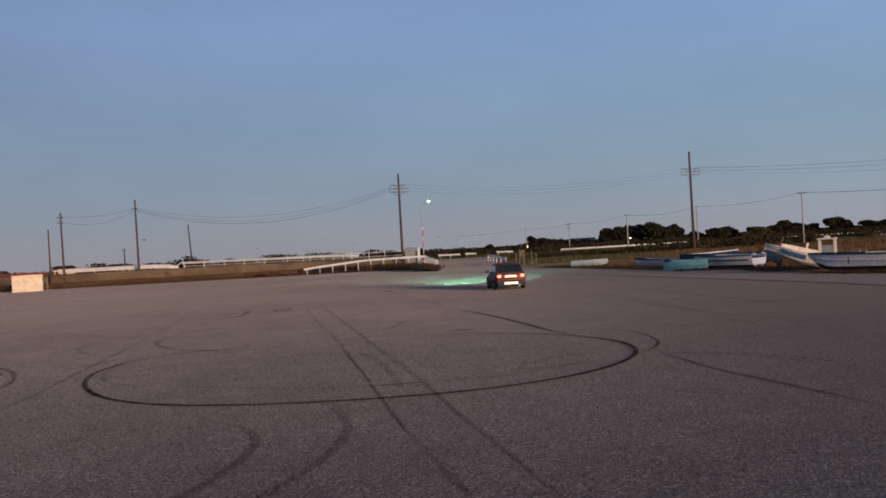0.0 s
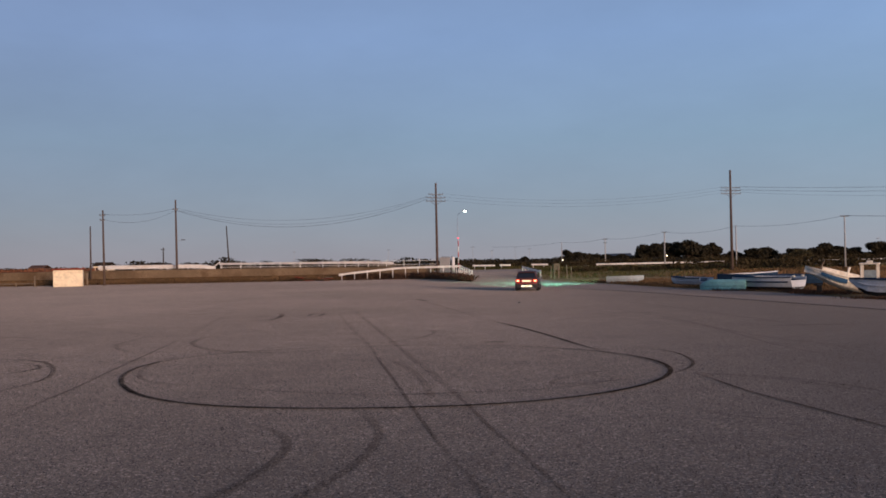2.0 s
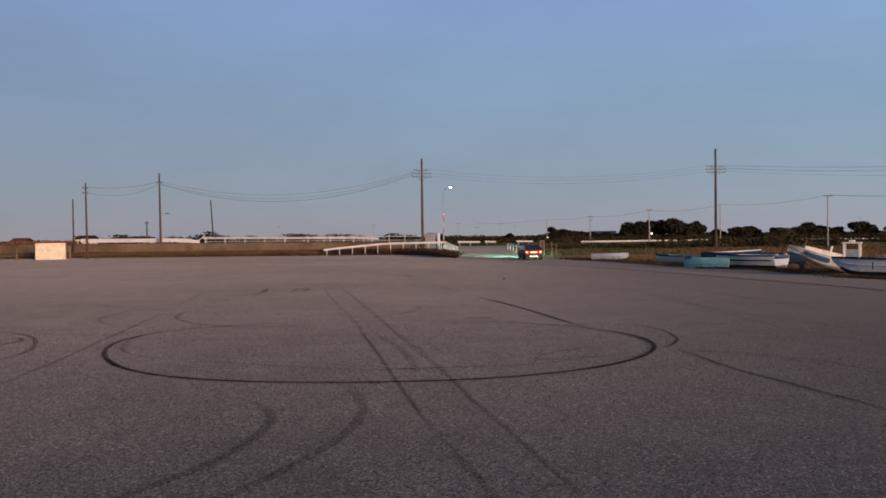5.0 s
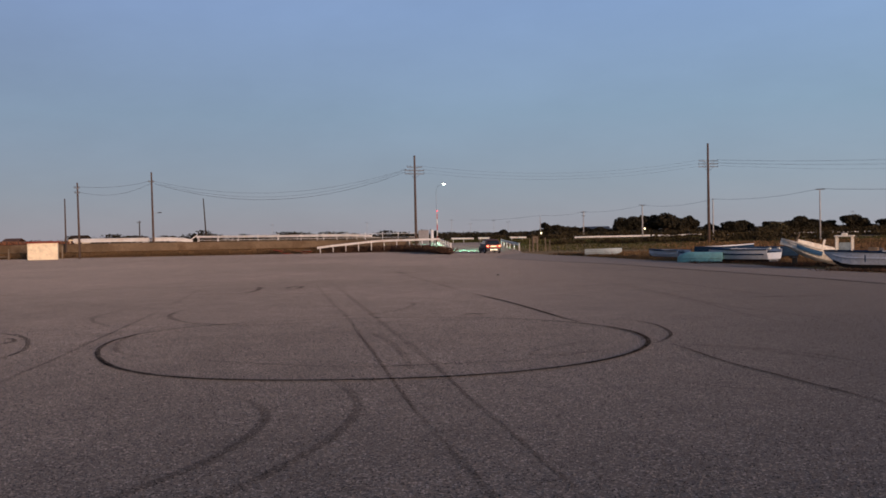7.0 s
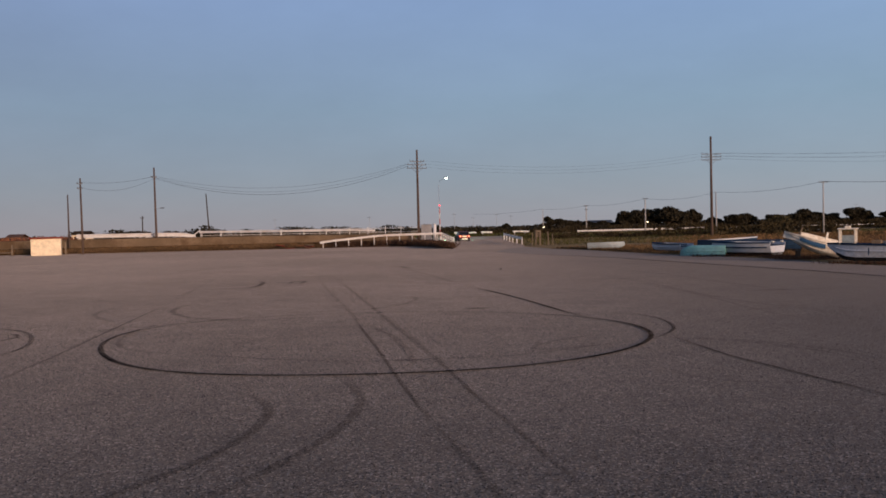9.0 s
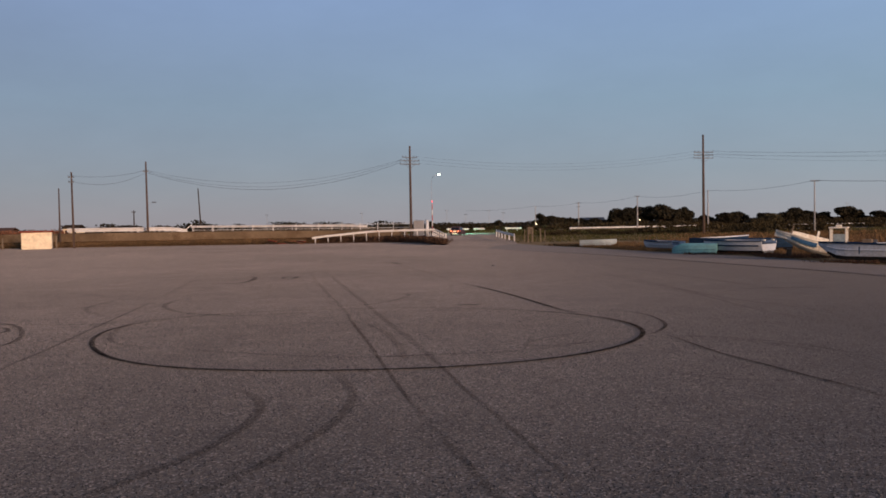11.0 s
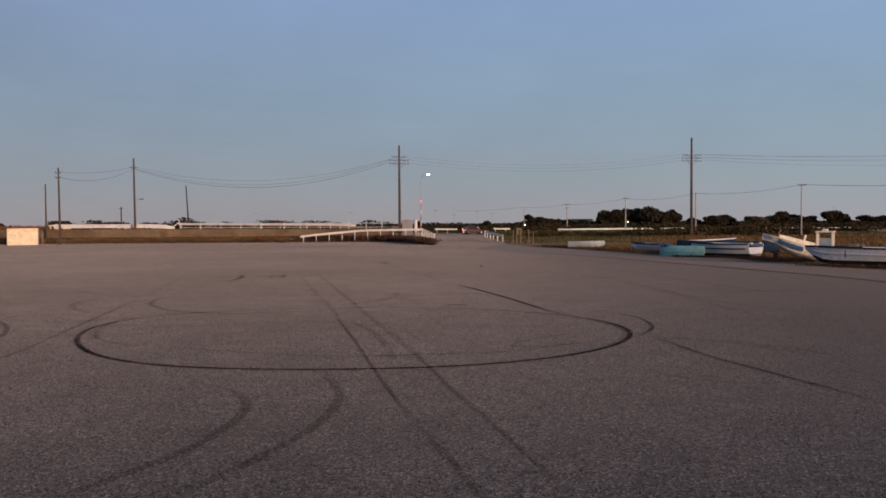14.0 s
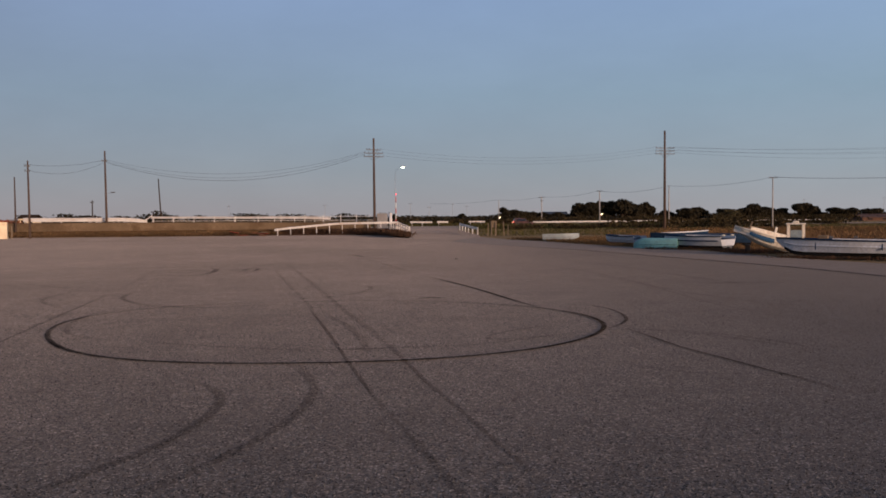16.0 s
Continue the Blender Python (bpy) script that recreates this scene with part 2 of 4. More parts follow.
HULL_CREAM = surface("cream_boat_paint", (0.76, 0.68, 0.54), (0.86, 0.78, 0.64), 0.8, 10, 0.5, 0.1, stain=(0.5, 0.36, 0.22))
# near-black of the hull bottoms, and of the blocks that imitate shade below
HULL_DARK = surface("black_bottom_and_shade", (0.012, 0.012, 0.013), (0.03, 0.03, 0.03), 0.8, 10, 0.8, 0.1)
BRICKRED = surface("red_brown_sheeting", (0.09, 0.05, 0.035), (0.15, 0.085, 0.06), 0.4, 6, 0.8, 0.1)
ROOF = surface("dark_roof_tiles", (0.04, 0.04, 0.045), (0.08, 0.08, 0.085), 0.5, 8, 0.7, 0.2)
PLASTER = surface("pale_plaster", (0.38, 0.36, 0.34), (0.5, 0.48, 0.45), 0.5, 8, 0.9, 0.1)
LAMP_WHITE = glow("lamp_white", (0.80, 1.0, 0.78), 10)
LAMP_WARM = glow("lamp_warm", (1.0, 0.72, 0.40), 14)
LAMP_RED = glow("lamp_red", (1.0, 0.04, 0.05), 3)


def car_paint():
    m, n, l, b = mat_base("dark_maroon_paint", 0.55, 0.0)
    t = noise_tex(n, l, 3.0, 5, 0.6)
    r = ramp(n, l, t.outputs[0], [(0.3, (0.050, 0.018, 0.018)), (0.7, (0.075, 0.028, 0.026))])
    l.new(r.outputs[0], b.inputs["Base Color"])
    b.inputs["Specular IOR Level"].default_value = 0.3
    return m


PAINT = car_paint()
GLASS_DARK, _, _, _b = mat_base("tinted_glass", 0.08)
_b.inputs["Base Color"].default_value = (0.012, 0.014, 0.018, 1)
_b.inputs["Coat Weight"].default_value = 0.3
TYRE = surface("tyre_rubber", (0.010, 0.010, 0.010), (0.022, 0.022, 0.022), 4, 30, 0.9, 0.2)
TRIM = surface("black_plastic", (0.012, 0.012, 0.012), (0.025, 0.025, 0.025), 4, 30, 0.6, 0.1)
ALLOY = surface("alloy_rim", (0.35, 0.35, 0.36), (0.5, 0.5, 0.5), 4, 30, 0.35, 0.05, 0.8)
TAIL_RED = glow("tail_lamp_red", (1.0, 0.07, 0.03), 3.2)
TAIL_HOT = glow("tail_lamp_bulb", (1.0, 0.36, 0.16), 6.0)
# garnish and plate emit by themselves, in place of lamplight falling on them
GARNISH = glow("self_lit_garnish", (1.0, 0.62, 0.36), 1.25)
PLATE_GLOW = glow("self_lit_number_plate", (1.0, 0.86, 0.55), 1.5)
HEAD = glow("headlamp_teal_white", (0.30, 1.0, 0.66), 500000)


# ---- building blocks ----
def mesh_of(name, bm, material, smooth=False):
    me = bpy.data.meshes.new(name)
    bmesh.ops.recalc_face_normals(bm, faces=bm.faces)
    bm.to_mesh(me)
    bm.free()
    me.materials.append(material)
    if smooth:
        for p in me.polygons:
            p.use_smooth = True
    return me


def part(name, bm, material, parent=None, label="", smooth=False):
    ob = new(name, mesh_of(name, bm, material, smooth))
    if parent:
        ob.parent = parent
    if label:
        tagged(ob, label)
    return ob


def empty(name, m, label, category, group=""):
    ob = new(name)
    ob.matrix_world = m
    return tagged(ob, label, category, group)


def box(bm, x0, x1, y0, y1, z0, z1, bevel=0.0):
    r = bmesh.ops.create_cube(bm, size=1)
    bmesh.ops.scale(bm, vec=(x1 - x0, y1 - y0, z1 - z0), verts=r["verts"])
    bmesh.ops.translate(bm, vec=((x0 + x1) / 2, (y0 + y1) / 2, (z0 + z1) / 2), verts=r["verts"])
    if bevel:
        es = list({e for v in r["verts"] for e in v.link_edges})
        bmesh.ops.bevel(bm, geom=es, offset=bevel, segments=2, affect="EDGES", profile=0.5)
    return bm


def boxes(*specs, bevel=0.0):
    bm = bmesh.new()
    for s in specs:
        box(bm, *s, bevel=bevel)
    return bm


def tube(bm, pts, r0, r1=None, sides=8, cap=True):
    """A tube along points with a radius that goes from r0 to r1."""
    r1 = r0 if r1 is None else r1
    pts = [Vector(p) for p in pts]
    rings = []
    for i, p in enumerate(pts):
        d = (pts[min(i + 1, len(pts) - 1)] - pts[max(i - 1, 0)]).normalized()
        a = d.cross(Vector((0, 0, 1)) if abs(d.z) < 0.9 else Vector((1, 0, 0))).normalized()
        b = d.cross(a)
        r = r0 + (r1 - r0) * i / max(1, len(pts) - 1)
        rings.append([bm.verts.new(p + (a * math.cos(2 * math.pi * k / sides) + b * math.sin(2 * math.pi * k / sides)) * r) for k in range(sides)])
    for u, v in zip(rings, rings[1:]):
        for k in range(sides):
            bm.faces.new((u[k], u[(k + 1) % sides], v[(k + 1) % sides], v[k]))
    if cap:
        bm.faces.new(rings[0][::-1])
        bm.faces.new(rings[-1])
    return bm


def tubed(*specs, sides=8):
    bm = bmesh.new()
    for pts, r0, r1 in specs:
        tube(bm, pts, r0, r1, sides)
    return bm


def loft(rings, close=True, caps=True):
    bm = bmesh.new()
    vs = [[bm.verts.new(p) for p in r] for r in rings]
    n = len(rings[0])
    for u, v in zip(vs, vs[1:]):
        for k in range(n if close else n - 1):
            bm.faces.new((u[k], u[(k + 1) % n], v[(k + 1) % n], v[k]))
    if caps:
        bm.faces.new(vs[0][::-1])
        bm.faces.new(vs[-1])
    return bm


def slab(pts, z0, z1):
    bm = bmesh.new()
    f = bm.faces.new([bm.verts.new((x, y, z1)) for x, y in pts])
    ext = bmesh.ops.extrude_face_region(bm, geom=[f])
    bmesh.ops.translate(bm, vec=(0, 0, z0 - z1), verts=[v for v in ext["geom"] if isinstance(v, bmesh.types.BMVert)])
    bmesh.ops.triangulate(bm, faces=[q for q in bm.faces if len(q.verts) > 4])
    return bm


def curve_points(pts, step=0.25):
    """Smooth curve through points (x, y)."""
    P = [Vector((p[0], p[1], 0)) for p in pts]
    P = [P[0] * 2 - P[1]] + P + [P[-1] * 2 - P[-2]]
    out = []
    for a, b, c, d in zip(P, P[1:], P[2:], P[3:]):
        k = max(2, int((c - b).length / step))
        for i in range(k):
            t = i / k
            out.append(0.5 * (2 * b + (c - a) * t + (2 * a - 5 * b + 4 * c - d) * t * t + (3 * b - a - 3 * c + d) * t ** 3))
    return out + [P[-2]]


# ---- ground ----
def far_ground(y):
    """Height of the fields: level round the lot, falling gently away behind the cross road."""
    return -0.06 - max(0.0, y - 160) * 0.005


bm = bmesh.new()
rows_of_ground = [[bm.verts.new((x, y, far_ground(y))) for x in range(-3600, 3601, 400)] for y in (-3600, -1200, -200, 60, 160, 300, 600, 1200, 2400, 3600)]
for near, far in zip(rows_of_ground, rows_of_ground[1:]):
    for k in range(len(near) - 1):
        bm.faces.new((near[k], near[k + 1], far[k + 1], far[k]))
ground = tagged(part("ground", bm, FIELD), "flat dry grass fields around the lot", "ground", kind="structure")

RIGHT_EDGE = [(30, -40), (25, 5), (21.0, 26), (17.8, 35.5), (15.8, 40.1), (15.1, 45.6), (13.3, 49.9), (11.1, 55.0), (9.2, 60.6), (7.5, 66.5), (5.3, 71.5), (3.4, 79), (3.3, 88)]
LEFT_EDGE = [(-2.9, 88), (-2.0, 75.5), (-3.2, 80.5), (-5.3, 87.5), (-9, 91), (-14, 92.3), (-40, 91.2), (-140, 90), (-140, -40)]
tagged(part("lot", slab(RIGHT_EDGE + LEFT_EDGE[1:], -0.5, 0.0), ASPHALT), "wide worn grey-brown asphalt lot", "asphalt lot", kind="structure")
road = slab([(3.4, 79), (3.5, 88), (2.6, 105), (2.4, 122), (-9, 123), (-7, 106), (-4.2, 90), (-2.2, 75.6)], -0.5, -0.004)
tagged(part("road", road, ASPHALT), "asphalt access road leaving the lot", "road", kind="structure")
road2 = slab([(-160, 119), (-9, 122.9), (2.5, 121.9), (6, 131), (14, 138), (150, 144), (150, 151), (10, 148.5), (-160, 134)], -0.5, -0.008)
tagged(part("road_far", road2, ASPHALT_STRIP), "narrow asphalt cross road behind the fields", "road", kind="structure")
SEAM = [(0.6, 66.5), (2.6, 61.7), (7.2, 52), (9.3, 45.8), (11.6, 38.9), (13.3, 33.7), (14.4, 28.3), (16.0, 18), (18, 5)]
strip = slab([(24.6, 5), (20.8, 26), (17.6, 35.5), (15.6, 40.1), (14.9, 45.6), (13.1, 49.9), (10.9, 55.0), (9.0, 60.6), (7.3, 66.4), (5.1, 71.3), (3.3, 78.5), (1.5, 74)] + SEAM, -0.4, 0.004)
tagged(part("pavement_strip", strip, ASPHALT_STRIP), "smoother bluish asphalt strip along the lot edge", "asphalt strip", kind="structure")


# ---- tyre marks ----
def ribbon(pts, width, strength, z, closed=False):
    bm = bmesh.new()
    uv, st = bm.loops.layers.uv.new("UVMap"), bm.loops.layers.uv.new("strength")
    n = len(pts)
    rows_, along = [], 0.0
    for i, p in enumerate(pts):
        a, b = (pts[(i - 1) % n], pts[(i + 1) % n]) if closed else (pts[max(i - 1, 0)], pts[min(i + 1, n - 1)])
        d = (b - a).normalized()
        s = Vector((-d.y, d.x, 0)) * width / 2
        along += (p - pts[i - 1]).length if i else 0
        e = 1.0 if closed else min(1.0, 4.5 * min(i, n - 1 - i) / n)
        rows_.append((bm.verts.new((p.x - s.x, p.y - s.y, z)), bm.verts.new((p.x + s.x, p.y + s.y, z)), along, (strength[i] if closed else strength * e)))
    if closed:
        rows_.append((rows_[0][0], rows_[0][1], along + 0.3, strength[0]))
    for (a0, a1, va, sa), (b0, b1, vb, sb) in zip(rows_, rows_[1:]):
        f = bm.faces.new((a0, b0, b1, a1))
        for loop, (u, v, s) in zip(f.loops, ((0, va, sa), (0, vb, sb), (1, vb, sb), (1, va, sa))):
            loop[uv].uv, loop[st].uv = (u, v), (s, s)
    return bm


MARKS = [
    (.12, .9, ((2.8, 21.1), (3.5, 20.4), (3.78, 19.39), (3.73, 17.97), (3.34, 16.91), (2.84, 16.20))),
    (.14, .45, ((-5.84, 15.80), (-4.66, 15.01), (-3.07, 14.40), (-1.92, 14.15), (-0.65, 14.36), (0.46, 14.59), (1.46, 15.22), (2.64, 16.20))),
    (.2, .42, ((-3.80, 11.93), (-3.25, 11.52), (-2.86, 10.96), (-2.63, 10.29), (-2.58, 9.43), (-2.70, 8.46), (-2.96, 7.69), (-3.27, 6.94), (-3.61, 6.16))),
    (.2, .38, ((-2.60, 13.17), (-2.11, 12.53), (-1.72, 11.47), (-1.60, 10.61), (-1.64, 9.54), (-1.85, 8.48), (-2.14, 7.54), (-2.40, 6.94), (-2.73, 6.12))),
    (.15, .25, ((-7.5, 38.6), (-5.5, 30.1), (-3.4, 21.8), (-2.15, 16.32), (-1.81, 14.76))),
    (.095, .56, ((-3.2, 20.7), (-2.12, 16.16), (-1.40, 12.91), (-0.89, 10.71), (-0.54, 9.35), (-0.31, 8.53))),
    (.13, .36, ((-0.54, 9.35), (-0.17, 7.97), (0.12, 6.82), (0.33, 5.98))),
    (.2, .30, ((-7.0, 39.4), (-4.1, 27.6), (-2.3, 20.2), (-1.05, 15.13), (-0.44, 12.29), (0.00, 10.34))),
    (.1, .40, ((-1.05, 15.13), (-0.58, 13.04), (-0.23, 11.38), (0.15, 9.84), (0.43, 8.64), (0.77, 7.17), (0.98, 6.20))),
    (.16, 1.35, ((-0.6, 30.5), (0.4, 27.3), (1.1, 24.7), (1.8, 21.7), (2.3, 20.0))),
    (.2, .35, ((-4.3, 44.8), (-2.1, 36.5), (-0.6, 30.3))),
    (.11, .52, ((-7.04, 10.64), (-7.25, 12.05), (-7.56, 14.00), (-7.79, 15.55), (-8.18, 17.74), (-8.6, 20.2), (-9.5, 25.4))),
    (.16, .24, ((-9.5, 25.4), (-10.6, 30.9), (-12.4, 39.9))),
    (.2, .5, ((-8.4, 26.5), (-8.8, 25.2), (-8.6, 23.6), (-8.0, 22.4), (-7.2, 21.5), (-5.8, 20.8), (-4.2, 21.3), (-2.7, 22.0))),
    (.18, .4, ((-4.2, 28.2), (-3.0, 27.3), (-2.2, 26.4), (-2.2, 25.0), (-2.6, 23.7), (-3.5, 22.8), (-5.5, 22.3), (-6.7, 20.7))),
    (.2, .4, ((-10.7, 25.9), (-10.7, 23.9), (-10.3, 22.6), (-9.6, 21.6), (-8.9, 20.9))),
    (.3, .8, ((-10.9, 31.8), (-8.9, 32.3), (-9.0, 34.9), (-9.6, 36.4))),
    (.10, 1.0, ((3.25, 16.65), (3.47, 16.17), (3.78, 14.27), (4.13, 13.07), (4.42, 12.06), (4.65, 11.34), (4.86, 10.32))),
    (.1, .45, ((2.94, 16.35), (4.28, 16.01), (5.41, 14.94), (6.08, 13.05))),
    (.12, .42, ((3.7, 38.4), (5.4, 31.2), (6.4, 24.1), (7.5, 20.8), (7.94, 17.04))),
    (.14, .45, ((-12.14, 19.59), (-10.95, 19.55), (-9.14, 19.27), (-8.04, 19.68), (-7.4, 20.4))),
    (.16, .6, ((-9.05, 13.66), (-8.96, 14.60), (-8.91, 15.40), (-8.91, 16.05), (-9.04, 16.76), (-9.50, 17.84), (-10.27, 19.07), (-11.10, 19.79), (-12.2, 20.1), (-13.2, 20.2))),
    (.14, .75, ((-10.78, 17.20), (-10.20, 17.43), (-10.03, 17.87), (-10.06, 18.35), (-10.53, 18.88), (-10.90, 18.40))),
    (.14, .38, ((-5.52, 15.24), (-6.49, 15.85), (-7.15, 16.66), (-7.68, 18.29), (-7.72, 19.87), (-6.6, 20.9))),
    (.15, .42, ((2.36, 17.19), (1.36, 16.39), (0.85, 15.65), (0.79, 15.17), (1.27, 15.22), (2.32, 15.76))),
    (.1, .3, ((2.19, 13.21), (3.19, 11.95), (4.24, 11.74), (5.46, 11.72))),
    (.4, .9, ((-5.5, 45.5), (-4.8, 46.6), (-3.9, 44.2))),
    (.2, .3, ((-2.77, 19.61), (-1.87, 17.13), (-1.31, 14.56), (-1.27, 13.15))),
    (.13, .36, ((5.01, 31.33), (5.97, 26.12), (6.33, 20.91), (6.89, 18.58), (7.30, 16.91))),
    (.12, .40, ((3.56, 16.31), (4.52, 15.59), (5.24, 14.63), (5.70, 13.21))),
    (.20, .32, ((5.52, 40.89), (6.94, 35.10), (8.29, 28.51), (9.34, 24.37))),
    (.10, .34, ((-3.19, 14.91), (-2.16, 14.50), (-1.38, 14.19), (-0.65, 14.35))),
    (.16, .30, ((-19.87, 40.49), (-20.04, 45.19), (-19.65, 52.18))),
    (.14, .34, ((-14.06, 26.43), (-13.33, 28.30), (-9.99, 25.11))),
]
for k, (w, s, pts) in enumerate(MARKS):
    ob = part("tyre_mark", ribbon(curve_points(pts), w * 0.85, min(1.5, s * 0.82), 0.0055 + 0.0003 * k), RUBBER)
    tagged(ob, "faint black tyre skid mark on the asphalt" if s < 0.5 else "black curved tyre skid mark on the asphalt", "tyre mark", "tyre marks", "structure")
ring, ring_wear = [], []
for k in range(220):
    a = 2 * math.pi * k / 220
    r = 5.03 + sum(c * math.cos(q * a) + d * math.sin(q * a) for q, c, d in ((1, 0.02, 0.076), (2, 0.412, -0.126), (3, 0.03, 0.098), (4, -0.027, -0.069), (5, 0.022, 0.041)))
    ring.append(Vector((-2.37 + r * math.cos(a), 17.45 + r * math.sin(a), 0)))
    ring_wear.append(0.9 - 0.42 * math.sin(a) + (0.28 if math.cos(a) > 0 else -0.08) * math.cos(a) ** 4 + 0.1 * math.sin(9 * a))
tagged(part("tyre_mark", ribbon(ring, 0.125, ring_wear, 0.016, True), RUBBER), "bold black ring left by a car spinning round", "tyre mark", "tyre marks", "structure")
tagged(part("tyre_mark", ribbon(curve_points([(-7.75, 33.7), (-7.35, 34.2), (-7.45, 35.5), (-7.85, 35.1), (-7.7, 34.0)]), 0.2, 0.9, 0.0145), RUBBER), "small faint looped tyre mark on the asphalt", "tyre mark", "tyre marks", "structure")

joint = ribbon(curve_points(SEAM[1:]), 0.2, 1.0, 0.0165)
tagged(part("pavement_joint", joint, RUBBER), "dark open joint between the two asphalt surfaces", "joint", kind="structure")
tagged(part("oil_stain", ribbon(curve_points([(-0.65, 22.6), (-0.3, 22.7), (0.05, 22.6)]), 0.3, 0.8, 0.0142), RUBBER), "small dark stain on the asphalt", "stain", kind="structure")

for sx, sy, sl, sw in ((-9.75, 50.5, 0.5, 0.5), (-12.6, 44, 0.6, 0.25), (-16, 47, 1.4, 0.3), (4.5, 33, 1.5, 0.2), (-13.5, 36, 1.6, 0.2), (-3.0, 38, 0.8, 0.25), (7.6, 44, 1.4, 0.2), (-19, 33, 1.8, 0.25), (-15.5, 26, 1.2, 0.2), (9.0, 26.5, 1.6, 0.16)):
    st_ = ribbon(curve_points([(sx - sl, sy - 0.1), (sx, sy + 0.12), (sx + sl, sy - 0.05)]), sw, 0.6, 0.0138)
    tagged(part("oil_stain", st_, RUBBER), "faint dark smear on the asphalt", "stain", "stains on the lot", "structure")

def grit(count, seed):
    """Loose aggregate standing proud of the worn surface: low four-sided stones."""
    rng = random.Random(seed)
    verts, faces = [], []
    for _ in range(count):
        y = 6.5 + rng.random() ** 1.5 * 15
        x = rng.uniform(-0.62, 0.62) * y
        r, h, a = rng.uniform(0.004, 0.012), rng.uniform(0.004, 0.010), rng.uniform(0, math.tau)
        k = len(verts)
        verts += [(x + math.cos(a + q * 1.571) * r * rng.uniform(0.7, 1.2), y + math.sin(a + q * 1.571) * r * rng.uniform(0.7, 1.2), 0.0) for q in range(4)]
        verts.append((x + rng.uniform(-0.3, 0.3) * r, y + rng.uniform(-0.3, 0.3) * r, h))
        faces += [(k + q, k + (q + 1) % 4, k + 4) for q in range(4)]
    return verts, faces


# ---- bank and wall ----
bank = loft([[(x, 90.4 + dy, -0.3), (x, 91.2 + dy, 0.02), (x, 93.2 + dy, 0.34), (x, 95.6 + dy, 0.55), (x, 96.4 + dy, 0.55), (x, 96.4 + dy, -0.3)] for x, dy in ((-140, -1.2), (-80, -0.6), (-40, 0), (-22, 0.6), (-14, 0.8))])
tagged(part("bank", bank, SLOPE), "low bank of dry orange grass", "grass bank", kind="structure")
wall = loft([[(x, 95.8 + dy, -0.2), (x, 95.7 + dy, 1.36 + dz), (x, 96.1 + dy, 1.40 + dz), (x, 104 + dy, 1.36 + dz), (x, 106.5 + dy, -0.2)] for x, dy, dz in ((-140, -1.2, 0.12), (-80, -0.6, 0.1), (-40, 0, 0.06), (-22, 0.6, -0.02), (-13, 0.8, -0.12), (-8.6, 0.8, -0.35))])
tagged(part("sea_wall", wall, CONCRETE), "low weathered brown concrete embankment wall", "concrete wall", kind="structure")
shoulder = loft([[(x, y0, -0.3), (x, y0 + 0.5, 0.10), (x, y0 + 1.6, h), (x, y1 - 1, h + 0.05), (x, y1, -0.3)] for x, y0, y1, h in ((-19, 91.4, 98, 0.35), (-14, 91.6, 99, 0.5), (-9, 90.4, 100, 0.55), (-5.9, 87.2, 100, 0.50), (-4.8, 83.5, 96, 0.40), (-3.8, 79.5, 92, 0.25), (-3.0, 77.0, 84, 0.06))])
tagged(part("bank_shoulder", shoulder, SCRUB), "scrubby brown bank beside the access road", "grass bank", kind="structure")


# ---- vegetation ----
def tufts(spots, h0, h1, w, seed, blades=6, spread=0.25):
    rng = random.Random(seed)
    verts, faces = [], []
    for x, y, z in spots:
        s = rng.uniform(0.6, 1.3)
        for _ in range(blades):
            a, px, py = rng.uniform(0, math.tau), x + rng.gauss(0, spread), y + rng.gauss(0, spread)
            h, lean = rng.uniform(h0, h1) * s, rng.gauss(0, 0.3)
            dx, dy = math.cos(a) * w / 2, math.sin(a) * w / 2
            k = len(verts)
            verts += [(px - dx, py - dy, z), (px + dx, py + dy, z), (px + dx * 0.6 + lean * h * 0.4, py + dy * 0.6, z + h * 0.6), (px + lean * h, py + rng.gauss(0, 0.2) * h, z + h)]
            faces += [(k, k + 1, k + 2), (k, k + 2, k + 3)]
    return verts, faces


def stuff(name, vf, material, label, category):
    me = bpy.data.meshes.new(name)
    me.from_pydata(vf[0], [], vf[1])
    me.materials.append(material)
    return tagged(new(name, me), label, category, kind="stuff")


stuff("grit", grit(60000, 12), GRIT, "loose grey grit and chippings on the asphalt", "grit")
rng = random.Random(5)
stuff("dry_grass", tufts([(rng.uniform(-75, -17), 91.0 + rng.random() ** 1.4 * 4.2, 0.05 + rng.random() * 0.3) for _ in range(4200)], 0.1, 0.32, 0.035, 1), STRAW, "dry orange grass on the low bank", "grass")
stuff("weeds", tufts([(rng.uniform(-75, -12), 91.3 + rng.random() * 2, 0.0) for _ in range(500)], 0.1, 0.35, 0.07, 2), SCRUB, "dark weeds at the foot of the bank", "weeds")
stuff("reeds", tufts([(rng.uniform(-110, -47), 96.5 + rng.random() * 3, 1.4) for _ in range(1500)], 0.15, 0.5, 0.06, 3), RUST, "reddish dry reeds on the wall top", "reeds")
spots = []
for _ in range(1500):
    f = rng.random()
    k = rng.choice((0, 0, 1, 1, 2, 3))
    (xa, ya), (xb, yb) = ((-18, 92), (-9, 91), (-6.1, 88.2), (-4.0, 81), (-2.8, 77.4))[k:k + 2]
    spots.append((xa + (xb - xa) * f - rng.random() * 1.2, ya + (yb - ya) * f + rng.random() * 2.5, 0.1 + rng.random() * 0.3))
stuff("scrub", tufts(spots, 0.1, 0.4, 0.06, 4), SCRUB, "brown scrub on the bank beside the road", "scrub")
spots = []
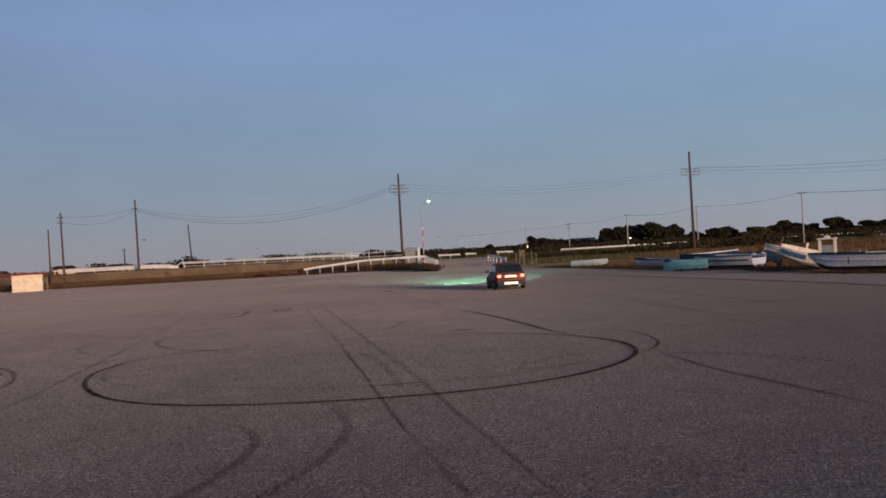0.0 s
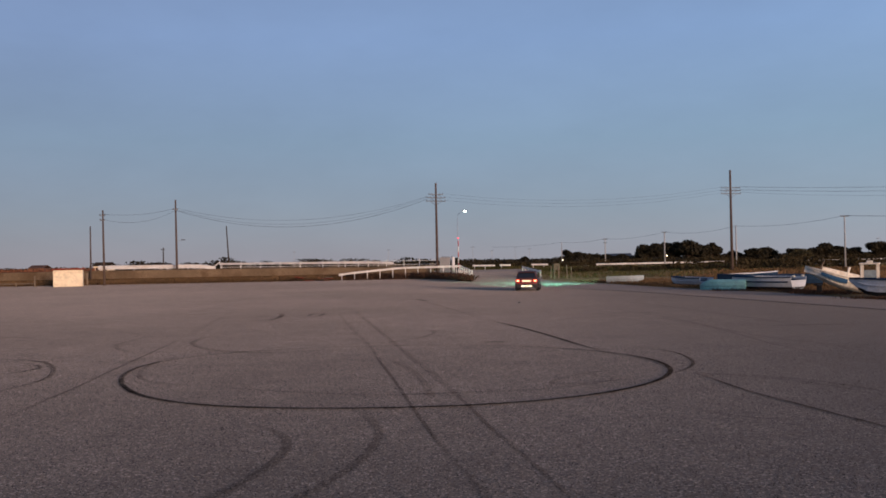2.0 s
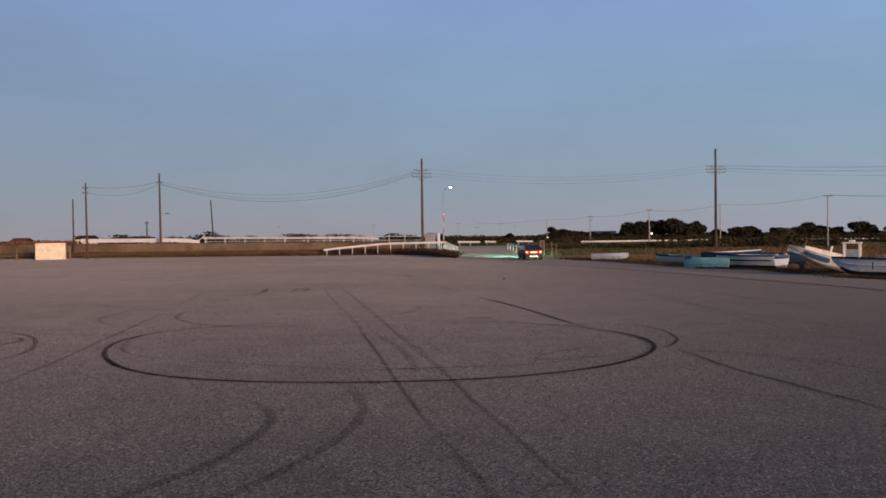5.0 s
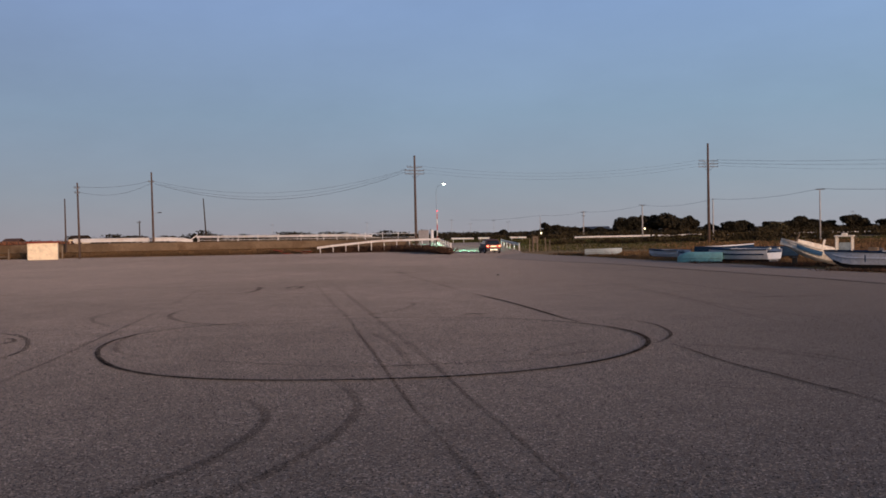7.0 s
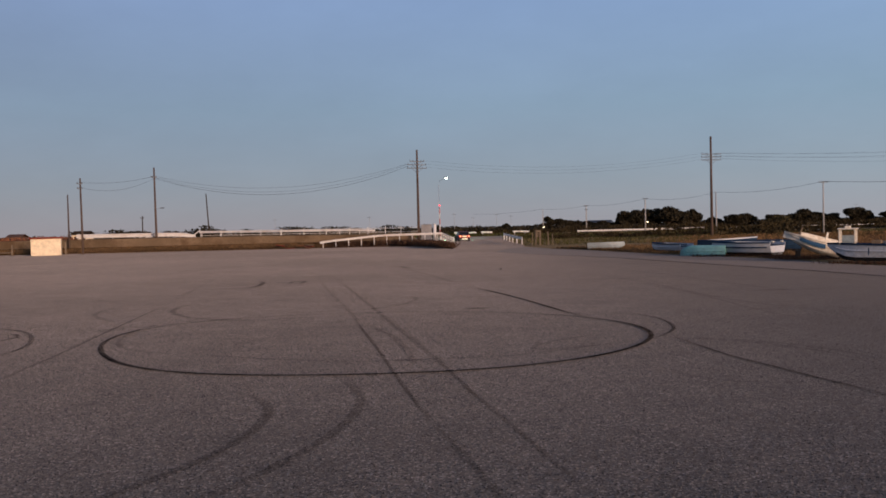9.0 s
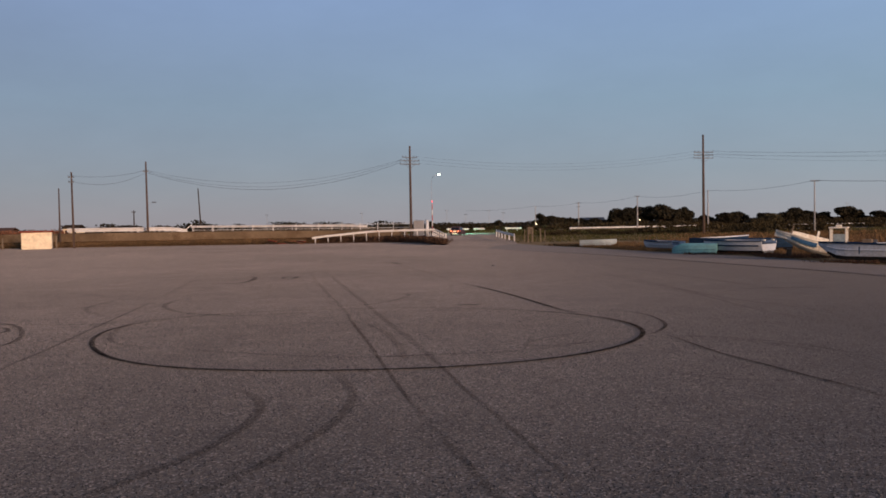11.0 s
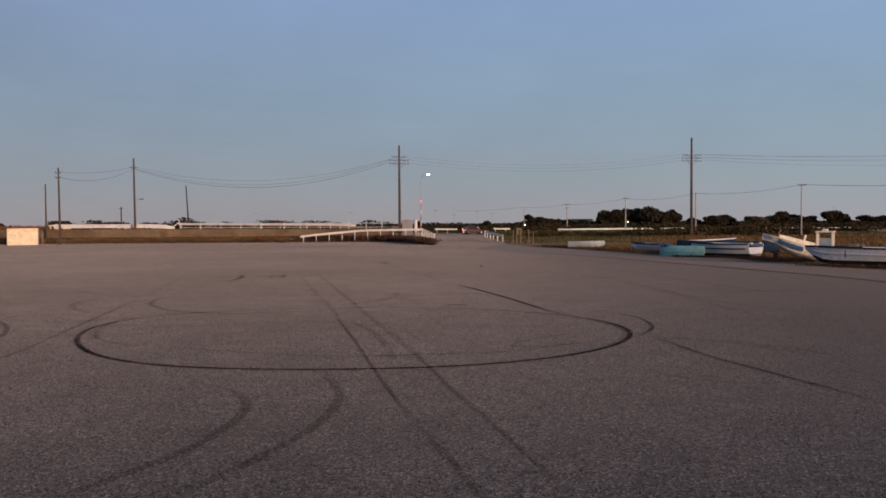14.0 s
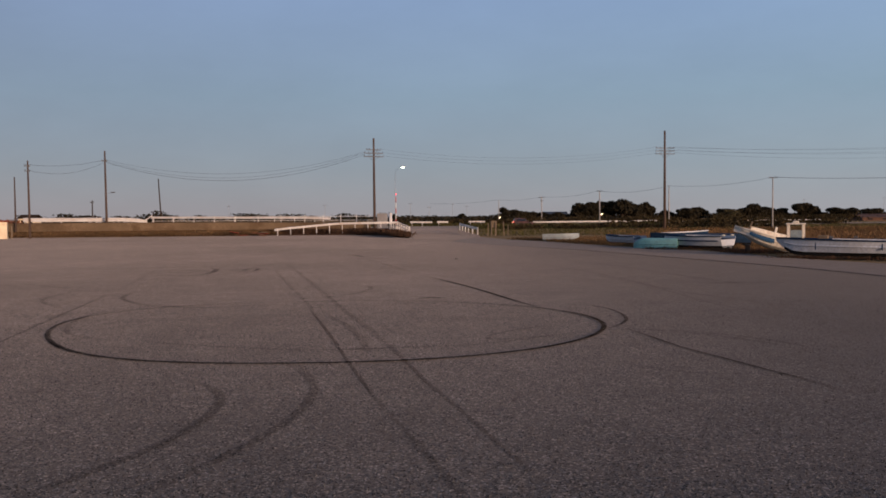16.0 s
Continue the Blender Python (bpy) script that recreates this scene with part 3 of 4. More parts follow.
for _ in range(5200):
    k = rng.randrange(0, 9)
    f = rng.random()
    (xa, ya), (xb, yb) = RIGHT_EDGE[k + 1:k + 3]
    o = rng.random() ** 1.8 * 9
    if k < 6 and o < 3.2:
        continue
    spots.append((xa + (xb - xa) * f + 0.4 + o * 0.8, ya + (yb - ya) * f + 0.2 + o * 0.45, 0.0))
stuff("dry_grass", tufts(spots, 0.06, 0.22, 0.04, 6), STRAW, "dry straw grass along the lot verge", "grass")
stuff("weeds", tufts([(rng.uniform(4, 75), rng.uniform(84, 134), -0.05) for _ in range(4200)], 0.08, 0.28, 0.06, 7, 7, 0.9), WEED, "green and olive weeds in the field", "weeds")
stuff("reeds", tufts([(x, y, -0.05) for x, y in ((rng.uniform(15, 70), rng.uniform(60, 108)) for _ in range(9000)) if x > 13 + (y - 60) * 0.28 + rng.gauss(0, 3)], 0.08, 0.34, 0.045, 8, 7, 0.9), STRAW_PALE, "tall straw-coloured reeds in the field behind the boats", "reeds")
stuff("weeds", tufts([(rng.uniform(-12, 9), rng.uniform(149, 175), -0.05) for _ in range(1200)] + [(rng.uniform(3.2, 34), 122.5 + rng.random() * 12, -0.05) for _ in range(1600)], 0.2, 0.6, 0.1, 9, 6, 0.5), WEED, "dark green weeds along the cross road", "weeds")


def tree(name, x, y, top, spread, seed, leaf=LEAF, leaves=3000, size=0.34, label="dark evergreen tree with a dense rounded crown"):
    rng = random.Random(seed)
    th = empty(name, pose(x, y, far_ground(y)), label, "tree", "trees behind the field")
    top -= far_ground(y) + 0.06
    bm = bmesh.new()
    tube(bm, [(0, 0, 0), (0.1, 0, top * 0.25), (0.05, 0.05, top * 0.6)], 0.05 * top, 0.02 * top, 7)
    lobes = []
    for _ in range(9):
        a, r = rng.uniform(0, math.tau), rng.uniform(0.2, 0.75) * spread
        c = Vector((math.cos(a) * r, math.sin(a) * r, top * rng.uniform(0.3, 0.78)))
        lobes.append((c, rng.uniform(0.3, 0.5) * spread, rng.uniform(0.14, 0.22) * top))
        tube(bm, [(0.05, 0, top * rng.uniform(0.12, 0.3)), c * 0.6 + Vector((0, 0, top * 0.15)), c], 0.018 * top, 0.006 * top, 5)
    lobes.append((Vector((0, 0, top * 0.80)), 0.45 * spread, top * 0.19))
    part("trunk", bm, BARK, th)
    verts, faces = [], []
    for _ in range(leaves):
        c, rx, rz = rng.choice(lobes)
        d = Vector((rng.gauss(0, 1), rng.gauss(0, 1), rng.gauss(0, 1))).normalized() * rng.random() ** 0.4
        p = c + Vector((d.x * rx, d.y * rx, d.z * rz))
        if p.z < 0.1:
            p.z = 0.1 + rng.random() * 0.5
        u = Vector((rng.gauss(0, 1), rng.gauss(0, 1), rng.gauss(0, 1))).normalized()
        v = u.cross(Vector((rng.gauss(0, 1), rng.gauss(0, 1), rng.gauss(0, 1)))).normalized()
        s = size * rng.uniform(0.6, 1.4)
        k = len(verts)
        verts += [p - u * s, p - v * s * 0.6, p + u * s, p + v * s * 0.6]
        faces.append((k, k + 1, k + 2, k + 3))
    me = bpy.data.meshes.new("crown")
    me.from_pydata(verts, [], faces)
    me.materials.append(leaf)
    new("crown", me).parent = th
    return th


S = 1.25
for i, (x, z, w) in enumerate(((12.9, 3.25, 1.3), (15.6, 2.75, 1.8), (18.6, 2.25, 2.0), (29.6, 4.1, 2.6), (35.0, 4.5, 3.0), (38.6, 4.85, 3.3), (42.0, 3.7, 2.4), (45.0, 4.1, 2.3),
                               (53.0, 2.7, 2.6), (56.2, 2.95, 2.8), (61.4, 2.5, 2.2), (68.4, 3.6, 2.3), (71.6, 2.9, 2.2), (78.6, 3.75, 3.0), (81.8, 2.9, 2.0), (88, 2.5, 2.4), (95, 2.3, 2.6), (49.6, 2.25, 2.2), (65, 2.6, 2.0), (75, 2.6, 2.2), (84.5, 2.6, 2.2), (25.2, 2.0, 2.0), (22, 2.05, 2.0), (32.4, 3.5, 2.2))):
    tree("tree", x * S, 190 * S + (i * 7 % 5) * 2, (z - 2.2) * S + 2.3, w * S * 1.2, 20 + i)
tree("tree", 5.5, 250, 2.0, 1.7, 91, LEAF, 1200, 0.3, "small dark round tree beyond the cross road")
tree("tree", -16, 290, 2.0, 1.6, 92, LEAF, 900, 0.3, "small dark tree on the horizon")
tree("tree", 61.5 * S * 0.9, 190 * S * 0.9, 2.6, 3.0, 77, LEAF_DRY, 1300, 0.22, "pale olive bush with a thin crown")


def woods(spots, seed, size):
    rng = random.Random(seed)
    verts, faces = [], []
    for x, y, w, h, n in spots:
        for _ in range(n):
            p = Vector((x + rng.gauss(0, w * 0.45), y + rng.gauss(0, 2), far_ground(y) + h * rng.random() ** 0.7 * 0.9))
            u = Vector((rng.gauss(0, 1), rng.gauss(0, 1), rng.gauss(0, 1))).normalized() * size * rng.uniform(0.5, 1.4)
            v = u.cross(Vector((rng.gauss(0, 1), rng.gauss(0, 1), rng.gauss(0, 1)))).normalized() * size * 0.6
            k = len(verts)
            verts += [p - u, p - v, p + u, p + v]
            faces.append((k, k + 1, k + 2, k + 3))
    return verts, faces


rng = random.Random(31)
spots = [(rng.uniform(-30, 60), 420 + rng.random() * 40, rng.uniform(4, 9), rng.uniform(1.2, 2.2), 80) for _ in range(34)]
spots += [(25 + k * 5.2 + rng.random() * 3, 250 + rng.random() * 10, 3.0, rng.uniform(1.6, 2.4), 150) for k in range(22)]
spots += [(rng.uniform(-14, 55), 190 + rng.random() * 150, rng.uniform(2, 5), rng.uniform(0.8, 1.7), 90) for _ in range(60)]
stuff("far_woods", woods(spots, 32, 0.5), LEAF, "distant low dark woods along the horizon", "woods")
spots = [(-128, 300, 4, 4.0, 320), (-122, 300, 3, 3.4, 200), (-100, 300, 4, 3.7, 280), (-97, 302, 2.6, 4.9, 200), (-67, 300, 5, 3.6, 320), (-62, 300, 3, 3.0, 160)]
spots += [(rng.uniform(-170, -12), 330 + rng.random() * 60, rng.uniform(1.5, 5), rng.uniform(2.7, 3.9), 80) for _ in range(40)]
stuff("far_woods", woods(spots, 33, 0.45), LEAF, "distant trees and bushes beyond the embankment", "woods")
spots = [(rng.uniform(-12, 14), 158 + rng.random() * 8, 1.6, rng.uniform(0.7, 1.2), 130) for _ in range(26)]
spots += [(rng.uniform(14, 75), 156 + rng.random() * 20, 2.2, rng.uniform(0.7, 1.7), 110) for _ in range(60)]
spots += [(rng.uniform(33, 64), 141 + rng.random() * 8, 1.4, rng.uniform(0.3, 0.8), 90) for _ in range(44)]
spots += [(rng.gauss(34, 6), rng.uniform(108, 126), 1.0, rng.uniform(0.5, 1.5), 90) for _ in range(34)]
spots += [(rng.uniform(9, 30), rng.uniform(112, 128), 0.8, rng.uniform(0.3, 0.7), 60) for _ in range(30)]
spots_far = [(-400 + k * 5.0 + rng.uniform(-3, 3), 560 + rng.random() * 40, rng.uniform(4, 9), rng.choice((1.6, 1.9, 2.1, 2.3, 3.0)), 60) for k in range(165)]
stuff("far_woods", woods(spots_far, 35, 0.9), LEAF, "long low belt of far trees closing the horizon", "woods")
stuff("hedge", woods(spots, 34, 0.2), HEDGE, "low dark hedge behind the cross road", "hedge")


# ---- guardrails ----
def beam_ring(p, side, h):
    """Cross-section of a corrugated rail, h high, centred on p."""
    prof = [(-0.5, 0), (-0.42, 0.05), (-0.22, 0.05), (-0.1, 0.0), (0.1, 0.0), (0.22, 0.05), (0.42, 0.05), (0.5, 0)]
    front = [p + side * d + Vector((0, 0, z * h)) for z, d in prof]
    return front + [q - side * 0.012 for q in reversed(front)]


def guardrail(pts, h, spacing, label, post=0.06, post_drop=None, group="guardrails"):
    """pts: (x, y, z of the beam's centre, z of the ground)."""
    P = [Vector(p[:3]) for p in pts]
    th = empty("guardrail", pose(0, 0, 0), label, "guardrail", group)
    rings = []
    for i, p in enumerate(P):
        d = P[min(i + 1, len(P) - 1)] - P[max(i - 1, 0)]
        side = Vector((d.y, -d.x, 0)).normalized()
        if side.y > 0:
            side = -side
        rings.append(beam_ring(p, side, h))
    part("beam", loft(rings), WHITE, th)
    left = 0.3
    for (p, q), (g0, g1) in zip(zip(P, P[1:]), zip([p[3] for p in pts], [p[3] for p in pts][1:])):
        L = (q - p).length
        while left < L:
            f = left / L
            c, g = p.lerp(q, f), g0 + (g1 - g0) * f
            part("post", tubed(([(c.x, c.y + 0.08, g - 0.3), (c.x, c.y + 0.08, c.z + h * 0.62)], post, None), sides=7), WHITE, th, smooth=True)
            left += spacing
        left -= L
    return th


guardrail([(-46.6, 98, 1.80, 1.4), (-35.4, 98, 1.76, 1.4), (-33.9, 98, 1.66, 1.38), (-32.9, 98.2, 1.44, 1.36)], 0.44, 3.9, "long white guardrail along the embankment top, end bent down")
guardrail([(-33.4, 101, 1.95, 1.35), (-24, 101, 1.86, 1.33), (-15.5, 101.2, 1.76, 1.3), (-12.9, 101.4, 1.66, 1.28)], 0.24, 2.3, "white guardrail on posts along the embankment top", 0.035)
guardrail([(-17.3, 90.6, 0.58, 0.28), (-16.0, 90.8, 0.74, 0.4), (-11.3, 91.2, 1.15, 0.5), (-10.2, 91.2, 1.19, 0.5), (-4.6, 91.0, 1.25, 0.5)], 0.21, 1.33, "white guardrail rising along the bank near the access road", 0.045)
guardrail([(3.45, 87, 0.60, 0), (2.9, 95, 0.66, 0), (2.15, 112, 0.74, 0)], 0.23, 4.9, "white guardrail beside the access road", 0.07)
guardrail([(15.4, 151.2, 0.48, -0.05), (28, 151.8, 0.50, -0.05), (37, 152.4, 0.50, -0.05)], 0.25, 4.0, "long white guardrail behind the cross road", 0.06)
guardrail([(39, 152.6, 0.42, -0.05), (66, 154, 0.42, -0.05)], 0.16, 4.0, "thin white guardrail behind the cross road", 0.05)
for x0, x1 in ((-5.6, -1.8), (-1.0, 0.9), (4.4, 7.2)):
    guardrail([(x0, 150.6, 0.66, -0.05), (x1, 150.8, 0.62, -0.05)], 0.27, 1.8, "short white guardrail section behind the cross road", 0.06)


def rail_fence():
    """Fence of upright posts with two rails, running towards the lot at the road's mouth."""
    th = empty("road_fence", pose(0, 0, 0), "white post and rail fence at the road mouth", "fence")
    a, b = Vector((-5.0, 97, 0.45)), Vector((-3.15, 82.5, 0.1))
    for k in range(6):
        c = a.lerp(b, k / 5)
        part("post", boxes((c.x - 0.07, c.x + 0.07, c.y - 0.07, c.y + 0.07, c.z - 0.3, c.z + 0.86), bevel=0.015), WHITE, th)
    for h in (0.45, 0.78):
        part("rail", tubed(([a + Vector((0, 0, h)), b + Vector((0, 0, h))], 0.05, None)), WHITE, th, smooth=True)


rail_fence()


def tall_fence():
    th = empty("embankment_fence", pose(0, 0, 0), "white tall post fence on the embankment top", "fence")
    for x in (-33.0, -30.7, -28.3, -26.0, -23.6, -21.0, -18.4, -15.7, -13.6, -11.6, -9.8, -7.9):
        part("post", boxes((x - 0.035, x + 0.035, 100.32, 100.40, 1.1, 2.08), bevel=0.01), WHITE, th)
    for za, zb in ((2.0, 1.88), (1.56, 1.46)):
        part("rail", tubed(([(-33, 100.36, za), (-7.9, 100.36, zb)], 0.026, None), sides=6), WHITE, th)
    part("brace", tubed(([(-34.6, 99.4, 0.9), (-33.0, 100.2, 2.2)], 0.05, None)), WHITE, th)


tall_fence()


# ---- poles and wires ----
def utility_pole(x, y, z0, top, r, arms, label, lean=0.0, mat_=POLE, caps=True):
    th = empty("utility_pole", pose(x, y, z0, 0, lean), label, "utility pole", "utility poles")
    part("shaft", tubed(([(0, 0, -0.4), (0, 0, (top - z0) * 0.5), (0, 0, top - z0)], r, r * 0.62), sides=12), mat_, th, smooth=True)
    for za, w, turn in arms:
        z = za - z0
        c, s = math.cos(radians(turn)), math.sin(radians(turn))
        g = 0.6 if w > 0.8 else 0.5
        arm = part("crossarm", boxes((-w, w, -0.035, 0.035, -0.035, 0.035), bevel=0.008), STEEL, th)
        arm.matrix_local = pose(0, -r, z, 0, 0, turn)
        for f in (-0.95, -0.55, 0.55, 0.95):
            ins = part("insulator", tubed(([(0, 0, 0.04), (0, 0, 0.12)], 0.05 * g, 0.07 * g), ([(0, 0, 0.12), (0, 0, 0.12 + 0.1 * g)], 0.06 * g, 0.03 * g), sides=7), CERAMIC, arm)
            ins.location.x = f * w
        if w > 0.8:
            part("brace", tubed(([(-w * 0.5 * c, -r - w * 0.5 * s, z - 0.05), (0, -r, z - 0.5)], 0.02, None), ([(w * 0.5 * c, -r + w * 0.5 * s, z - 0.05), (0, -r, z - 0.5)], 0.02, None), sides=5), STEEL, th)
    return th


utility_pole(-7.35, 95, 0.4, 10.26, 0.155, ((9.0, 0.85, 28), (8.64, 1.1, 28), (8.28, 1.15, 28)), "tall brown utility pole with three crossarms")
pB = utility_pole(-36.95, 97.0, 0.5, 9.3, 0.135, ((8.2, 0.3, 30),), "brown utility pole behind the embankment wall", -0.3)
part("lamp_arm", tubed(([(0, 0, 4.15), (0.85, -0.1, 4.27)], 0.02, None), sides=5), GALV, pB)
part("lamp_head", boxes((0.62, 1.05, -0.2, 0.0, 4.21, 4.31), bevel=0.03), STEEL, pB)
utility_pole(-41.2, 88.0, 0.0, 7.75, 0.12, ((7.2, 0.28, 40), (6.7, 0.25, 40)), "brown utility pole standing at the lot edge", -0.4)
utility_pole(-46.0, 95, 0.5, 6.45, 0.10, (), "plain weathered pole by the wall", 0.0)
utility_pole(-41.4, 130, -0.1, 7.6, 0.12, (), "leaning bare dark pole beyond the embankment", -3.0, BARK)
utility_pole(-52, 131, -0.1, 4.5, 0.12, ((4.2, 0.3, 0),), "small dark distant pole on the horizon", 0, BARK)
utility_pole(26.4, 105, -0.1, 11.7, 0.18, ((9.62, 1.2, 14), (9.28, 1.25, 14), (8.94, 1.25, 14)), "tall brown utility pole with three crossarms in the field")
utility_pole(30.75, 120, -0.1, 5.65, 0.11, (), "slim grey concrete pole in the field", 0, POLE_LIGHT)
utility_pole(39.25, 105, -0.1, 6.1, 0.10, ((6.0, 0.5, 0),), "slim grey concrete pole behind the boats", 0, POLE_LIGHT)
pE = utility_pole(24.9, 140.0, -0.1, 5.5, 0.12, ((5.4, 0.4, 0),), "slim grey concrete pole by the cross road", 0, POLE_LIGHT)
part("lamp_head", tubed(([(0.0, 0, 2.02), (0.30, -0.1, 1.95)], 0.03, None), sides=5), GALV, pE)
part("lamp_bulb", boxes((0.28, 0.40, -0.18, -0.06, 1.80, 1.91), bevel=0.03), LAMP_WARM, pE, "glowing warm lamp")
utility_pole(19.05, 170, -0.1, 5.2, 0.12, ((5.0, 0.55, 0), (4.3, 0.3, 0)), "distant pole with a crossarm", 0, POLE_LIGHT)
pH = utility_pole(10.8, 170, -0.1, 4.6, 0.09, (), "thin distant pole with a lamp", 0, POLE_LIGHT)
part("lamp_bulb", boxes((0.12, 0.24, -0.18, -0.06, 1.22, 1.34), bevel=0.03), LAMP_WARM, pH, "glowing warm lamp")
for x, y, h in ((-11, 300, 6.6), (-5, 330, 5.4), (4, 360, 6.8), (9, 330, 5.8), (135, 330, 7), (165, 330, 7.5), (-80, 330, 6.5), (-44, 330, 6.5), (-26, 340, 6.5)):
    utility_pole(x, y, far_ground(y) - 0.05, h - 0.7, 0.06, ((h - 1.2, 0.7, 0),), "far slim pole on the hazy horizon", 0, POLE_LIGHT)


def wire(a, b, sag, r=0.016):
    a, b = Vector(a), Vector(b)
    pts = [a.lerp(b, k / 24) - Vector((0, 0, sag * 4 * (k / 24) * (1 - k / 24))) for k in range(25)]
    tagged(part("overhead_wire", tubed((pts, r * 0.75, None), sides=5), WIRE), "thin black overhead cable sagging between poles", "cable", "overhead wires")


wire((-41.2, 88, 7.35), (-37.0, 97, 8.35), 0.35)
wire((-41.2, 88, 6.8), (-37.0, 97, 8.1), 0.75)
wire((-37.0, 97, 8.35), (-8.2, 95, 8.85), 1.95, 0.013)
wire((-37.0, 97, 8.1), (-8.3, 94.6, 8.5), 2.4, 0.019)
wire((-37.0, 97, 8.2), (-8.3, 94.6, 8.7), 2.25, 0.012)
for za, zb in ((9.1, 9.75), (8.75, 9.4), (8.4, 9.05)):
    wire((-6.5, 95.4, za), (25.3, 104.8, zb), 1.1, 0.008)
for za, ww, drop in ((9.78, -1.1, 0.9), (9.78, 1.1, 1.0), (9.44, -0.7, 1.0), (9.44, 1.2, 1.15), (9.1, 1.2, 1.3)):
    wire((26.4 + ww, 105, za), (75 + ww, 96, za + 0.5), drop, 0.010)
wire((39.2, 105, 6.1), (30.75, 120, 5.6), 0.45, 0.02)
wire((39.2, 105, 6.1), (62, 92, 6.3), 0.5, 0.03)
wire((30.75, 120, 5.6), (24.9, 140, 5.45), 0.5, 0.02)
wire((24.9, 140, 5.45), (19.05, 170, 5.1), 0.4, 0.02)
wire((19.05, 170, 5.1), (10.8, 170, 4.6), 0.3, 0.02)
wire((10.8, 170, 4.6), (-3, 200, 4.3), 0.3, 0.02)


# ---- road-mouth furniture ----
def street_lamp():
    th = empty("street_lamp", pose(-6.0, 112, -0.1), "slim grey street lamp with a bright white head", "street lamp")
    part("pole", tubed(([(0, 0, 0), (0, 0, 7.2)], 0.035, 0.025), ([(0, 0, 7.2), (0.15, 0, 7.8), (0.75, 0, 8.1)], 0.02, None), sides=8), GALV, th, smooth=True)
    part("lamp_head", boxes((0.68, 1.30, -0.16, 0.16, 8.16, 8.26), bevel=0.03), GALV, th)
    bm = bmesh.new()
    bmesh.ops.create_uvsphere(bm, u_segments=16, v_segments=10, radius=0.165)
    lens = part("lens", bm, LAMP_WHITE, th, "glowing white lens", smooth=True)
    lens.matrix_local = pose(1.0, 0, 8.12) @ Matrix.Diagonal((1, 0.8, 0.75, 1))


street_lamp()


def signal_pole():
    th = empty("signal_pole", pose(-5.25, 99, 0.3), "red and white banded pole with a red light", "signal pole", )
    for k in range(6):
        part("band", tubed(([(0, 0, 0.62 * k), (0, 0, 0.62 * (k + 1))], 0.045, None), sides=10), RED if k in (1, 3, 5) else WHITE, th, smooth=True)
    part("shaft", tubed(([(0, 0, -0.4), (0, 0, 3.9)], 0.03, None)), GALV, th, smooth=True)
    bm = bmesh.new()
    bmesh.ops.create_uvsphere(bm, u_segments=12, v_segments=8, radius=0.075)
    part("red_light", bm, LAMP_RED, th, "glowing red warning light", smooth=True).location.z = 4.02


signal_pole()

th = empty("control_cabinet", pose(-6.65, 97, 0.3), "grey metal control cabinet on the bank", "cabinet")
part("body", boxes((-0.56, 0.56, -0.35, 0.35, 0, 1.86), bevel=0.02), CABINET, th)
part("door", boxes((-0.52, -0.02, -0.375, -0.35, 0.15, 1.76), (0.02, 0.52, -0.375, -0.35, 0.15, 1.76), bevel=0.008), CABINET, th)
part("handle", boxes((-0.10, -0.05, -0.41, -0.375, 0.85, 1.05), bevel=0.008), STEEL, th)
part("roof", boxes((-0.6, 0.6, -0.4, 0.4, 1.86, 1.91), bevel=0.01), CABINET, th)
th = empty("marker_post", pose(-5.5, 93, 0.3), "thick white painted marker post", "post")
part("shaft", tubed(([(0, 0, 0), (0, 0, 1.85)], 0.17, None), ([(0, 0, 1.85), (0, 0, 1.95)], 0.17, 0.09), sides=14), WHITE, th, smooth=True)
part("base", boxes((-0.24, 0.24, -0.24, 0.24, -0.2, 0.12), bevel=0.02), CONCRETE, th)

def debris_heap(x, y):
    """Broken boards and sheet scraps thrown down at the foot of the bank."""
    th = empty("debris_heap", pose(x, y, 0.0), "heap of broken reddish boards and scrap by the bank", "debris")
    rng = random.Random(77)
    for k in range(12):
        w, d, h = rng.uniform(0.25, 0.7), rng.uniform(0.06, 0.16), rng.uniform(0.03, 0.06)
        bd = part("board", boxes((-w, w, -d, d, 0, h), bevel=0.008), (RUST, TIMBER, RUST_RED, SCRUB)[k % 4], th)
        bd.matrix_local = pose(rng.uniform(-1.6, 1.6), rng.uniform(-0.5, 0.6), 0.02 + 0.035 * k, rng.uniform(-12, 12), rng.uniform(-14, 14), rng.uniform(0, 180))


debris_heap(-19.7, 90.0)
th = empty("block_shed", pose(-44.55, 87.1, 0, 0, 0, 24), "cream-painted concrete block hut with a rusty flat lid", "hut")
part("body", boxes((-1.40, 1.40, -0.9, 0.9, 0, 1.68), bevel=0.04), CREAM, th)
part("lid", boxes((-1.50, 1.50, -1.02, 1.02, 1.68, 1.84), bevel=0.015), RUST_RED, th, "rusty sheet lid")
part("side_board", boxes((1.72, 1.86, -0.5, -0.38, 0, 1.3), bevel=0.015), TIMBER, th)


def wooden_posts():
    for x, h, w in ((4.28, 1.2, 0.08), (4.62, 1.42, 0.09), (5.02, 1.25, 0.08), (5.82, 1.28, 0.09), (6.22, 1.05, 0.07)):
        th = empty("wooden_post", pose(x, 84.2, -0.1, 0, random.uniform(-3, 3)), "weathered grey-brown timber post in the grass", "post", "posts beside the road")
        part("shaft", boxes((-w / 2, w / 2, -w / 2, w / 2, -0.2, h + 0.1), bevel=0.015), TIMBER, th)
    th = empty("notice_board", pose(4.82, 84.35, -0.1), "weathered wooden board fixed between posts", "board")
